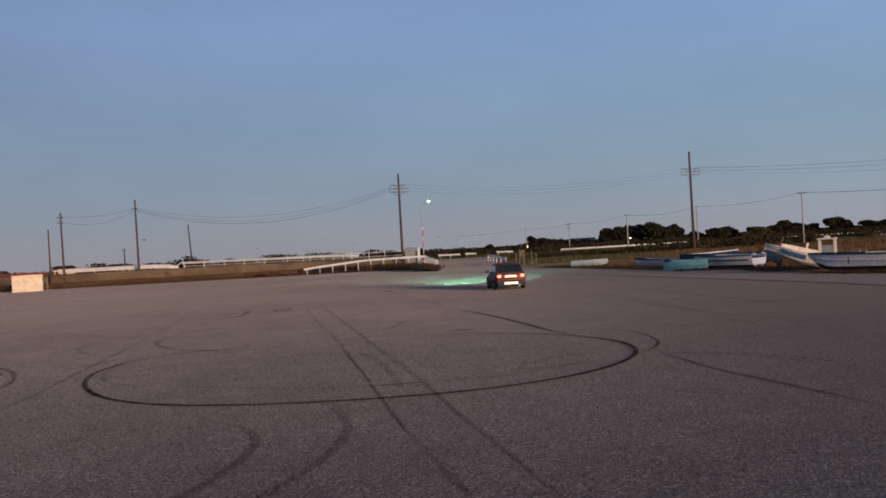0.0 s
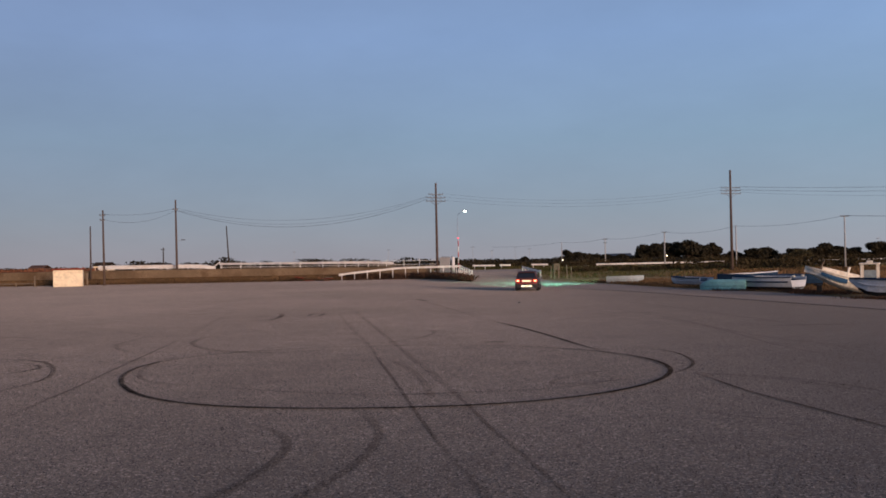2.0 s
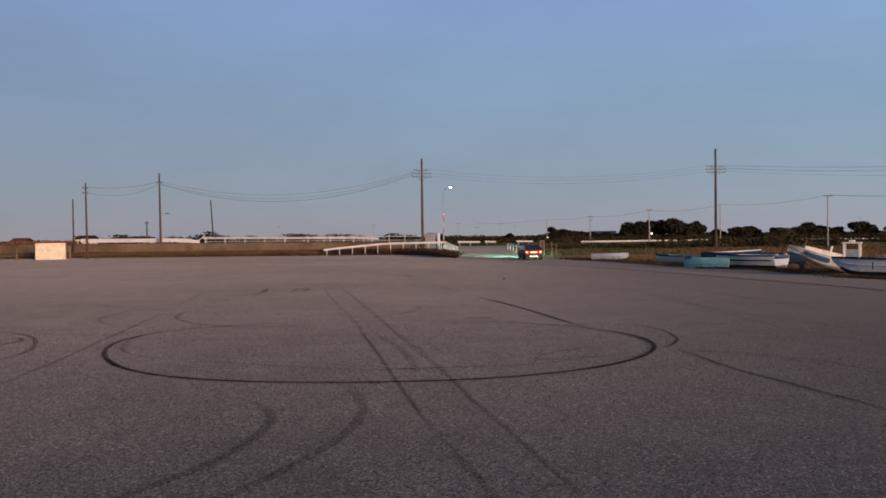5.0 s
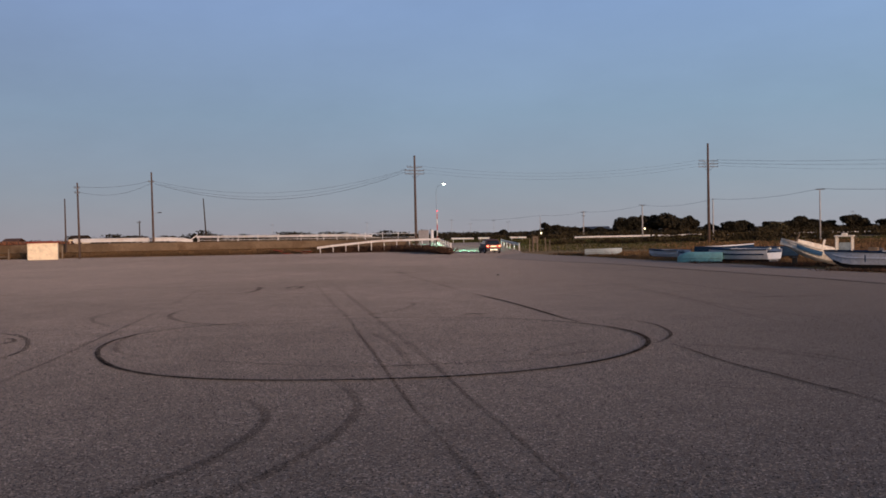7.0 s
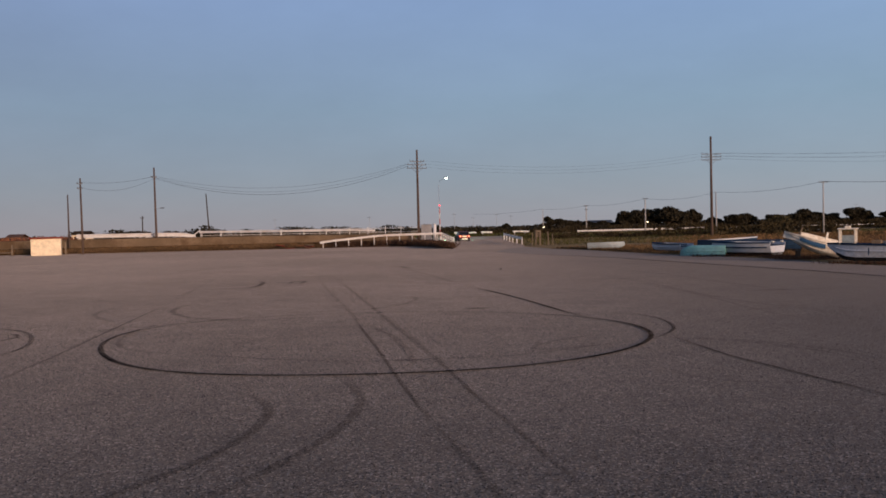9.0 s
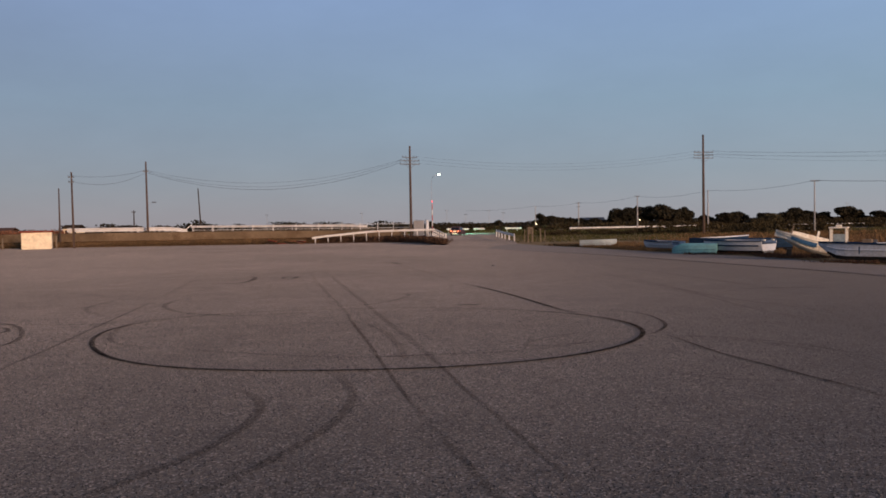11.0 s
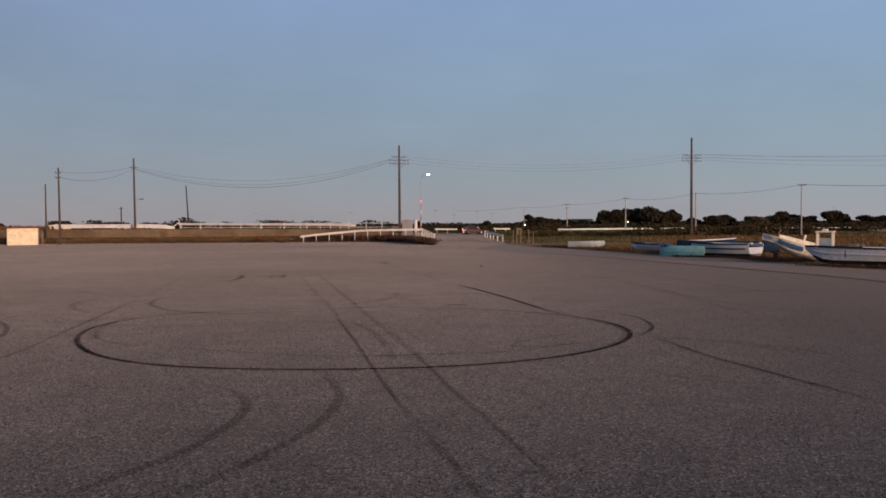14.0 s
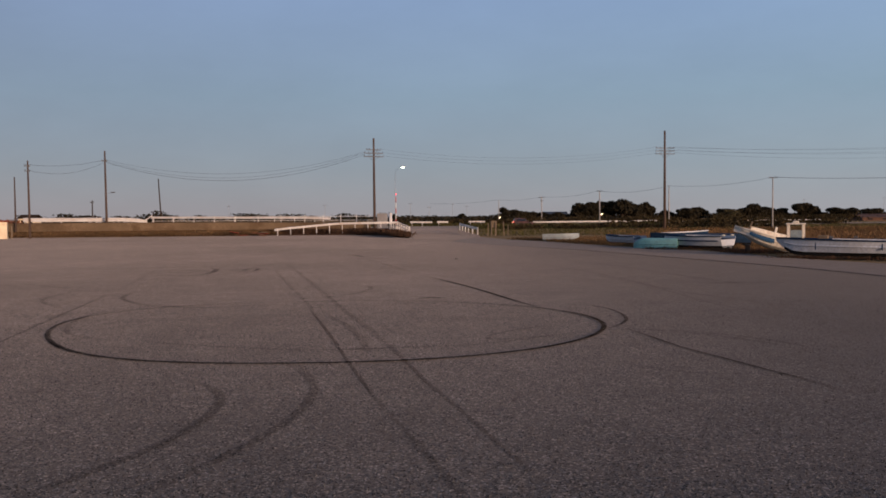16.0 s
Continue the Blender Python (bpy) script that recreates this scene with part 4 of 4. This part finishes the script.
    for z in (0.95, 1.17, 1.39):
        part("plank", boxes((-0.32, 0.32, -0.02, 0.02, z - 0.1, z + 0.1), bevel=0.006), TIMBER, th)
    part("leg", boxes((-0.28, -0.22, -0.02, 0.04, 0, 0.9), bevel=0.006), TIMBER, th)
    part("leg", boxes((0.22, 0.28, -0.02, 0.04, 0, 0.9), bevel=0.006), TIMBER, th)


wooden_posts()
th = empty("low_rail", pose(-48.4, 87.6, 0), "low weathered pale rail on posts beside the hut", "rail")
part("post", boxes((-0.06, 0.06, -0.06, 0.06, 0, 1.15), bevel=0.01), TIMBER, th)
part("post", boxes((-2.06, -1.94, -0.06, 0.06, 0, 0.45), bevel=0.01), TIMBER, th)
part("post", boxes((-4.06, -3.94, -0.06, 0.06, 0, 0.45), bevel=0.01), TIMBER, th)
part("rail", tubed(([(0, 0, 0.34), (-4.2, 0, 0.34)], 0.05, None)), TIMBER, th)
tagged(part("stone", boxes((0.54, 0.68, 41.45, 41.56, 0.0, 0.06), bevel=0.02), STEEL), "small dark stone lying on the asphalt", "stone")


def far_house(x, y, w, d, h, wall_mat, roof_mat, label, rise=1.2):
    th = empty("house", pose(x, y, far_ground(y) - 0.05), label, "house", "far buildings")
    part("wall", boxes((-w / 2, w / 2, -d / 2, d / 2, 0, h)), wall_mat, th)
    bm = bmesh.new()
    pr = [(-d / 2 - 0.4, h), (0, h + rise), (d / 2 + 0.4, h), (d / 2 + 0.4, h - 0.12), (0, h + rise - 0.15), (-d / 2 - 0.4, h - 0.12)]
    va, vb = [bm.verts.new((-w / 2 - 0.3, a, b)) for a, b in pr], [bm.verts.new((w / 2 + 0.3, a, b)) for a, b in pr]
    for k in range(6):
        bm.faces.new((va[k], va[(k + 1) % 6], vb[(k + 1) % 6], vb[k]))
    bm.faces.new(va[::-1])
    bm.faces.new(vb)
    part("roof", bm, roof_mat, th)
    for k in range(max(2, int(w / 3))):
        xx = -w / 2 + (k + 0.5) * w / max(2, int(w / 3))
        part("window", boxes((xx - 0.5, xx + 0.5, -d / 2 - 0.03, -d / 2 + 0.05, h * 0.4, h * 0.75)), GLASS_DARK, th)


far_house(33, 262, 7, 5, 2.2, PLASTER, ROOF, "low far house with a dark roof", 0.7)
far_house(-117, 250, 4.6, 4, 2.3, CREAM, BARK, "far cream house with a dark hipped roof beyond the embankment", 1.0)
far_house(-104, 262, 4.0, 4, 1.9, PLASTER, BARK, "far pale house with a dark roof beyond the embankment", 0.8)
far_house(-97, 266, 3.2, 4, 1.8, PLASTER, BARK, "far pale house with a dark roof beyond the embankment", 0.7)
far_house(-136.5, 250, 4.2, 4, 2.0, BRICKRED, BRICKRED, "far brown hut with a rusty roof beyond the embankment", 0.8)
far_house(96, 180, 24, 7, 0.75, BRICKRED, BRICKRED, "low red-brown shed beyond the reeds", 0.7)


# ---- boats ----
def hull_rings(L, B, H, n=22, bow=0.35, inset=0.0, drop=0.0, rake=0.72):
    """Stations from stern (x = 0) to bow (x = L): keel, bilge, gunwale, both sides."""
    out = []
    for i in range(n + 1):
        s = i / n
        x = L * s
        b = B / 2 * (0.86 + 0.14 * math.sin(math.pi * min(1, s * 1.3))) * (1 - max(0, (s - 0.5) / 0.5) ** 2.3 * 0.97)
        sheer = H * (1 + bow * s ** 2.5)
        keel = H * (0.55 if 0.7 < rake < 0.85 else 0.95) * max(0, (s - rake) / (1 - rake)) ** 2
        b = max(b - inset, 0.02)
        out.append((x, b, keel, sheer - drop))
    return out


def boat(name, m, L, B, H, hull_mat, trim_mat, label, bottom_mat=None, bow=0.35, deck_mat=None, well=0.16, rake=0.72, strake_mat=None):
    th = empty(name, m, label, "boat", "boats beside the lot")
    st = hull_rings(L, B, H, bow=bow, rake=rake)
    rings = []
    for x, b, k, t in st:
        side = [(x, 0, k), (x, b * 0.55, k + (t - k) * 0.04), (x, b * 0.80, k + (t - k) * 0.22), (x, b * 0.93, k + (t - k) * 0.6), (x, b, t), (x, b - min(0.05, b * 0.4), t)]
        inner = [(x, max(b - 0.07, 0.004), t - well), (x, 0, t - well)]
        rings.append(side + inner + [(p[0], -p[1], p[2]) for p in reversed(side[1:] + inner[:1])])
    part("hull", loft(rings), hull_mat, th, smooth=False)
    for sgn in (1, -1):
        prof = []
        for x, b, k, t in st:
            y = sgn * (b + 0.012)
            prof.append([(x, y + sgn * 0.03, t - 0.05), (x, y + sgn * 0.03, t + 0.015), (x, y - sgn * 0.05, t + 0.018), (x, y - sgn * 0.05, t - 0.0)])
        part("gunwale", loft(prof), trim_mat, th)
        band = [[(x, sgn * (b * 0.93 + 0.012), k + (t - k) * 0.55), (x, sgn * (b * 0.93 + 0.03), k + (t - k) * 0.6), (x, sgn * (b * 0.93 + 0.012), k + (t - k) * 0.66)] for x, b, k, t in st[1:-1]]
        part("rubbing_strake", loft(band), strake_mat or hull_mat, th)
    if bottom_mat:
        part("bottom", loft([[(x, b * 0.81 + 0.015, k + (t - k) * 0.22), (x, b * 0.57 + 0.03, k - 0.012), (x, -b * 0.57 - 0.03, k - 0.012), (x, -b * 0.81 - 0.015, k + (t - k) * 0.22)] for x, b, k, t in st[:-1]]), bottom_mat, th)
    thw = deck_mat or trim_mat
    part("deck", loft([[(x, b - 0.08, t - well + 0.012), (x, -b + 0.08, t - well + 0.012), (x, -b + 0.08, t - well + 0.03), (x, b - 0.08, t - well + 0.03)] for x, b, k, t in st[:-2]]), thw, th)
    for f in (0.25, 0.55):
        x, b, k, t = st[int(f * 22)]
        part("thwart", boxes((x - 0.13, x + 0.13, -b + 0.06, b - 0.06, t - 0.10, t - 0.05), bevel=0.008), thw, th)
    x, b, k, t = st[15]
    part("foredeck", loft([[(x2, b2 - 0.05, t2 - 0.02), (x2, 0, t2 + 0.03), (x2, -b2 + 0.05, t2 - 0.02), (x2, 0, t2 - 0.05)] for x2, b2, k2, t2 in st[16:-1]]), thw, th)
    return th


# added black blocks that stand in for the shade beneath a hull
def cradle(m, w, d, h):
    th = empty("shade_blocks", m, "black blocks added for the shade under a hull", "blocks")
    for k in (-1, 1):
        part("block", boxes((k * w / 2 - 0.12, k * w / 2 + 0.12, -d / 2, d / 2, 0, h), bevel=0.015), HULL_DARK, th)


boat("rowing_boat", pose(7.6, 67.2, 0.0, -3, -0.5, -8), 2.75, 1.25, 0.48, HULL_GREY, HULL_GREY, "small pale grey rowing boat on the grass", bow=0.08)
boat("small_boat", pose(12.8, 57.3, 0.03, 0, 0, 122), 3.2, 1.4, 0.54, HULL_WHITE, HULL_BLUE, "small white boat with blue gunwales on the verge", HULL_DARK, 0.12, HULL_BLUE, 0.2)
boat("teal_boat", pose(13.8, 51.75, 0.60, 180, 0, 158), 2.6, 1.1, 0.58, HULL_TEAL, HULL_TEAL, "faded teal fibreglass boat lying overturned beside the lot", bow=0.05)
b4 = boat("white_boat", pose(16.3, 50.4, 0.02, 0, 0, 135), 4.1, 2.1, 0.72, HULL_WHITE, HULL_BLUE, "broad white wooden boat with blue trim and a square stern", HULL_DARK, 0.03, HULL_BLUE, 0.2, 0.72, HULL_BLUE)
for y in (-0.55, 0.5):
    part("stern_cleat", boxes((-0.03, 0.12, y - 0.05, y + 0.05, 0.70, 0.80), bevel=0.012), HULL_CREAM, b4)
boat("blue_boat", pose(18.9, 54.2, 0.08, 0, 0, 165), 6.0, 1.8, 0.66, HULL_BLUE, HULL_BLUE, "dark blue open boat lying behind the others", HULL_DARK, 0.12, HULL_BLUE)
boat("pale_boat", pose(13.9, 57.0, 0.16, -4, -1, 6), 3.4, 1.3, 0.6, HULL_BLUE, HULL_WHITE, "narrow dark boat with a pale gunwale behind the others", None, 0.16, HULL_BLUE)
b5 = boat("tilted_boat", pose(17.6, 45.3, 0.0, 4, -15, 166), 2.75, 1.35, 0.62, HULL_CREAM, HULL_CREAM, "tilted cream boat with a blue side panel, bow in the air", None, 0.15, HULL_CREAM, 0.3, 0.25)
part("blue_panel", loft([[(x, b * 0.95 + 0.02, k + (t - k) * 0.42), (x, b * 0.97 + 0.035, k + (t - k) * 0.58), (x, b + 0.02, k + (t - k) * 0.78)] for x, b, k, t in hull_rings(2.75, 1.35, 0.62, bow=0.15, rake=0.25)[6:17]]), BLUE_FADED, b5, "faded blue panel on the hull side")
part("mast_stump", tubed(([(2.05, -0.2, 0.5), (1.95, -0.15, 1.15)], 0.05, 0.03)), TIMBER, b5)
part("coaming", boxes((0.1, 1.9, -0.62, -0.56, 0.62, 0.92), bevel=0.015), HULL_CREAM, b5)
part("coaming_post", boxes((0.62, 0.72, -0.64, -0.54, 0.62, 1.2), bevel=0.015), HULL_CREAM, b5)
part("side_deck", boxes((0.2, 1.5, -0.60, -0.30, 0.60, 0.64), bevel=0.01), HULL_CREAM, b5)
part("stern_shelf", boxes((-0.55, 0.05, -0.4, 0.45, 0.34, 0.46), bevel=0.04), HULL_CREAM, b5)
b6 = boat("fishing_boat", pose(23.3, 37.2, 0.09, 0, 0, 151), 8.75, 2.2, 0.70, HULL_WHITE, HULL_BLUE, "long white fishing boat with blue gunwales and an open cabin frame", HULL_DARK, 0.16, HULL_BLUE, 0.14, 0.87)
for x in (7.55, 8.2):
    for y in (-0.25, 0.25):
        part("cabin_post", boxes((x - 0.035, x + 0.035, y - 0.035, y + 0.035, 0.7, 1.42), bevel=0.01), HULL_CREAM, b6)
part("cabin_roof", boxes((7.47, 8.28, -0.33, 0.33, 1.42, 1.48), bevel=0.02), HULL_CREAM, b6)
part("cabin_lamp", boxes((7.75, 8.0, -0.1, 0.15, 1.48, 1.58), bevel=0.03), HULL_CREAM, b6)
part("cabin_panel", boxes((7.6, 8.15, -0.27, -0.23, 0.75, 1.15), bevel=0.008), HULL_GREY, b6)
part("deck_box", boxes((6.5, 6.9, -0.3, 0.2, 0.72, 0.92), bevel=0.02), TIMBER, b6)
for x in (1.2, 3.4, 5.2, 6.2):
    part("rail_cleat", boxes((x, x + 0.16, 0.90, 0.98, 0.82, 0.92), bevel=0.01), STEEL, b6)
for x in (4.2, 6.9):
    part("hull_scupper", boxes((x, x + 0.05, 0.99, 1.05, 0.30, 0.62), bevel=0.008), HULL_BLUE, b6)
cradle(pose(15.6, 51.5, -0.02, 0, 0, 135), 2.0, 1.2, 0.2)
cradle(pose(18.0, 39.85, -0.06, 0, 0, 149), 2.4, 1.0, 0.1)
cradle(pose(21.2, 37.9, -0.06, 0, 0, 149), 2.4, 1.0, 0.1)
cradle(pose(16.6, 45.9, 0.0, 0, 0, -20), 1.4, 1.0, 0.42)
# litter by the tilted boat; further dark tufts added as shade along the hulls
rng = random.Random(61)
spots = [(rng.uniform(14.7, 17.6), rng.uniform(44.3, 49.5), 0.0) for _ in range(420)]
spots += [(x + rng.gauss(0, 0.25), 40.4 - (x - 15.8) * 0.60 + rng.gauss(0, 0.25), 0.0) for x in (rng.uniform(15.6, 21) for _ in range(260))]
spots += [(rng.uniform(11.8, 16.4), rng.uniform(50.2, 53.5), 0.0) for _ in range(260)]
stuff("weeds", tufts(spots, 0.03, 0.15, 0.03, 62, 7, 0.2), SCRUB, "dark weeds and litter, partly added for the shade under the boats", "weeds")


# ---- car ----
def car():
    th = empty("hatchback_car", pose(0, 0, 0), "small dark maroon three-door hatchback with lit lamps", "car")
    W = 0.80
    low = [(-1.84, 0.70, 0.34, 0.66), (-1.80, 0.76, 0.24, 0.80), (-1.6, 0.79, 0.20, 0.86), (-0.9, W, 0.18, 0.88), (0.2, W, 0.18, 0.87), (0.8, W, 0.18, 0.84), (1.4, 0.79, 0.20, 0.76), (1.72, 0.75, 0.24, 0.70), (1.84, 0.66, 0.34, 0.58)]

    def ring_(y, w, z0, z1):
        c = 0.07
        half = [(0, z0), (w - c, z0), (w, z0 + c), (w + 0.015, (z0 + z1) / 2), (w, z1 - c), (w - c, z1), (0, z1 + 0.015)]
        return [(x, y, z) for x, z in half] + [(-x, y, z) for x, z in reversed(half[1:-1])]

    body = part("body", loft([ring_(*s) for s in low]), PAINT, th, smooth=True)
    cab = [(-1.74, 0.72, 0.80, 0.90), (-1.48, 0.66, 0.84, 1.34), (-1.2, 0.66, 0.84, 1.41), (-0.2, 0.66, 0.84, 1.43), (0.35, 0.64, 0.84, 1.37), (0.95, 0.66, 0.80, 0.88)]

    def cring(y, w, z0, z1):
        t = max(0.0, (z1 - 0.9) / 0.5)
        wb = 0.77
        half = [(0, z0), (wb, z0), (wb - 0.02, z0 + 0.06), (w + 0.02 * (1 - t), max(z1 - 0.06, z0 + 0.07)), (w - 0.07, z1), (0, z1 + 0.02)]
        return [(x, y, z) for x, z in half] + [(-x, y, z) for x, z in reversed(half[1:-1])]

    part("roof", loft([cring(*s) for s in cab]), PAINT, th, smooth=False)
    part("rear_window", loft([[(-0.66, -1.735, 0.93), (0.66, -1.735, 0.93), (0.66, -1.68, 0.93), (-0.66, -1.68, 0.93)], [(-0.58, -1.515, 1.31), (0.58, -1.515, 1.31), (0.58, -1.44, 1.31), (-0.58, -1.44, 1.31)]]), GLASS_DARK, th, "dark tinted rear window")
    part("windscreen", loft([[(-0.60, 0.93, 0.91), (0.60, 0.93, 0.91), (0.60, 0.90, 0.91), (-0.60, 0.90, 0.91)], [(-0.56, 0.42, 1.33), (0.56, 0.42, 1.33), (0.56, 0.37, 1.33), (-0.56, 0.37, 1.33)]]), GLASS_DARK, th)
    for s in (-1, 1):
        part("side_window", loft([[(s * 0.775, -1.35, 0.92), (s * 0.775, -0.42, 0.92), (s * 0.69, -0.42, 1.30), (s * 0.69, -1.15, 1.28)], [(s * 0.70, -1.35, 0.92), (s * 0.70, -0.42, 0.92), (s * 0.64, -0.42, 1.30), (s * 0.64, -1.15, 1.28)]]), GLASS_DARK, th)
        part("side_window", loft([[(s * 0.775, -0.34, 0.92), (s * 0.775, 0.72, 0.92), (s * 0.69, 0.30, 1.28), (s * 0.69, -0.34, 1.30)], [(s * 0.70, -0.34, 0.92), (s * 0.70, 0.72, 0.92), (s * 0.64, 0.30, 1.28), (s * 0.64, -0.34, 1.30)]]), GLASS_DARK, th)
        mir = part("door_mirror", boxes((s * 0.93 - 0.09, s * 0.93 + 0.09, 0.50, 0.60, 0.90, 1.02), bevel=0.02), PAINT, th)
        part("mirror_glass", boxes((s * 0.93 - 0.075, s * 0.93 + 0.075, 0.488, 0.498, 0.915, 1.005)), ALLOY, mir)
        lamp = part("tail_lamp", boxes((s * 0.62 - 0.12, s * 0.62 + 0.12, -1.875, -1.80, 0.665, 0.80), bevel=0.02), TAIL_RED, th, "glowing red tail lamp")
        part("bulb", boxes((s * 0.62 - 0.06, s * 0.62 + 0.06, -1.886, -1.874, 0.69, 0.78), bevel=0.004), TAIL_HOT, lamp)
        # slit box added ahead of the lens to narrow and flatten the beam
        house = part("headlamp_baffle", boxes((s * 0.54 - 0.16, s * 0.54 + 0.16, 1.74, 2.12, 0.575, 0.595), (s * 0.54 - 0.16, s * 0.54 + 0.16, 1.74, 2.12, 0.645, 0.665), (s * 0.54 - 0.16, s * 0.54 + 0.16, 2.09, 2.12, 0.618, 0.645), (s * 0.54 - 0.16, s * 0.54 - 0.095, 1.74, 2.12, 0.593, 0.645), (s * 0.54 + 0.095, s * 0.54 + 0.16, 1.74, 2.12, 0.593, 0.645)), TRIM, th)
        part("lamp_lens", boxes((s * 0.54 - 0.05, s * 0.54 + 0.05, 1.836, 1.848, 0.605, 0.630)), HEAD, house, "bright teal-white headlamp lens")
        part("side_skirt", boxes((s * 0.80 - 0.03, s * 0.80 + 0.03, -0.75, 0.75, 0.16, 0.24), bevel=0.015), TRIM, th)
        part("door_handle", boxes((s * 0.82 - 0.015, s * 0.82 + 0.015, -0.32, -0.16, 0.74, 0.78), bevel=0.006), TRIM, th)
        for y, nm in ((-1.16, "wheel"), (1.16, "wheel")):
            arch = bmesh.new()
            tube(arch, [(s * 0.70, y, 0.30), (s * 0.822, y, 0.30)], 0.355, None, 22)
            part("wheel_arch", arch, TRIM, th)
    part("rear_bumper", boxes((-0.77, 0.77, -1.90, -1.72, 0.30, 0.52), bevel=0.04), TRIM, th)
    part("bumper_insert", boxes((-0.74, 0.74, -1.906, -1.88, 0.53, 0.565), bevel=0.006), RED, th, "red bumper strip")
    part("rear_valance", boxes((-0.70, 0.70, -1.88, -1.7, 0.20, 0.31), bevel=0.02), TRIM, th)
    part("garnish", boxes((-0.43, 0.43, -1.862, -1.80, 0.655, 0.79), bevel=0.01), RED, th, "dark red reflector panel between the lamps")
    # panel and plate are no lamps: the light on them is emission
    part("lit_panel", boxes((-0.31, 0.31, -1.872, -1.862, 0.66, 0.78), bevel=0.004), GARNISH, th, "panel with its own glow in place of lamplight")
    plate = part("number_plate", boxes((-0.36, 0.36, -1.925, -1.90, 0.30, 0.41), bevel=0.004), PLATE_GLOW, th, "number plate with its own glow and plain bars")
    part("plate_bar", boxes((-0.2, 0.2, -1.928, -1.924, 0.335, 0.375)), TRIM, plate)
    # front bumper lengthened to hide the lamps' added beam plates
    part("front_bumper", boxes((-0.76, 0.76, 1.72, 2.10, 0.24, 0.573), bevel=0.02), PAINT, th)
    part("exhaust_pipe", tubed(([(0.45, -1.94, 0.24), (0.45, -1.6, 0.24)], 0.04, None), sides=10), ALLOY, th)
    part("roof_spoiler", boxes((-0.56, 0.56, -1.60, -1.42, 1.345, 1.38), bevel=0.012), PAINT, th)
    part("wiper", boxes((-0.02, 0.30, -1.745, -1.728, 0.95, 0.965)), TRIM, th)
    wheels = []
    for sx in (-1, 1):
        for y in (-1.16, 1.16):
            w = new("wheel")
            w.parent = th
            w.matrix_local = pose(sx * 0.75, y, 0.29)
            prof = [(-0.10, 0.20), (-0.10, 0.265), (-0.075, 0.29), (0.075, 0.29), (0.10, 0.265), (0.10, 0.20)]
            bm = bmesh.new()
            rings = [[bm.verts.new((px, math.cos(a) * pr, math.sin(a) * pr)) for px, pr in prof] for a in [2 * math.pi * k / 28 for k in range(28)]]
            for k in range(28):
                u, v = rings[k], rings[(k + 1) % 28]
                for q in range(6):
                    bm.faces.new((u[q], u[(q + 1) % 6], v[(q + 1) % 6], v[q]))
            part("tyre", bm, TYRE, w, smooth=True)
            bm = bmesh.new()
            tube(bm, [(sx * 0.02, 0, 0), (sx * 0.085, 0, 0)], 0.07, 0.05, 12)
            for k in range(5):
                a = 2 * math.pi * k / 5
                tube(bm, [(sx * 0.06, 0, 0), (sx * 0.06, math.cos(a) * 0.2, math.sin(a) * 0.2)], 0.035, 0.03, 6)
            part("rim", bm, ALLOY, w)
            wheels.append(w)
    return th, wheels


CAR, WHEELS = car()
CAR.scale = (0.87, 0.87, 0.87)


def motions():
    # seconds, x and y of the tail, heading in degrees to the left of straight ahead
    track = [(0, 1.84, 40.9, 7), (0.5, 1.75, 45, 5), (1, 1.55, 48.7, 2), (1.5, 1.32, 52.2, -2), (2, 1.28, 55.1, -5), (2.5, 1.65, 57.6, -7), (3, 2.2, 60, -8), (3.5, 2.8, 62.5, -7), (4, 3.25, 65, -4), (4.6, 3.5, 67.4, 5),
             (5.4, 2.95, 70.5, 9), (6.5, 1.63, 74.6, 10), (7, 0.85, 79.2, 12), (7.5, -0.05, 85.8, 13), (8, -0.85, 94, 14), (8.5, -1.95, 102, 13), (9, -2.75, 109.3, 12), (9.6, -3.4, 116.5, 5),
             (10.5, -3.7, 122.3, -8), (11.5, -3.3, 126, -21), (12, -3.4, 128.4, -31), (12.5, -3.0, 131, -44), (13, -2.5, 133.2, -55), (13.5, -1.9, 135, -63), (14, -0.75, 136.5, -70), (14.5, 0.61, 138, -77), (15, 2.51, 139, -82), (15.5, 5.98, 140, -84), (16, 11.04, 141, -85)]
    rows, rolled, last = [], 0.0, None
    spins = [[] for _ in WHEELS]
    for t, x, y, h in track:
        a = radians(h)
        c = Vector((x - math.sin(a) * 1.75, y + math.cos(a) * 1.75, 0))
        rows.append((t, pose(c.x, c.y, -0.004 if y > 88 else 0.0, 0, 0, h)))
    walk(CAR, rows)
    fine = [k * 0.04 for k in range(401)]
    for t in fine:
        for (t0, x0, y0, _), (t1, x1, y1, _) in zip(track, track[1:]):
            if t0 <= t <= t1 + 1e-6:
                f = (t - t0) / (t1 - t0)
                p = Vector((x0 + (x1 - x0) * f, y0 + (y1 - y0) * f, 0))
                break
        if last is not None:
            rolled += min((p - last).length / 0.252, radians(80))
        last = p
        for w, rws in zip(WHEELS, spins):
            rws.append((t, w.matrix_basis.normalized() @ pose(0, 0, 0, -math.degrees(rolled))))
    for w, rws in zip(WHEELS, spins):
        base = w.location.copy()
        walk(w, [(t, Matrix.Translation(base) @ m.to_3x3().to_4x4()) for t, m in rws])


motions()
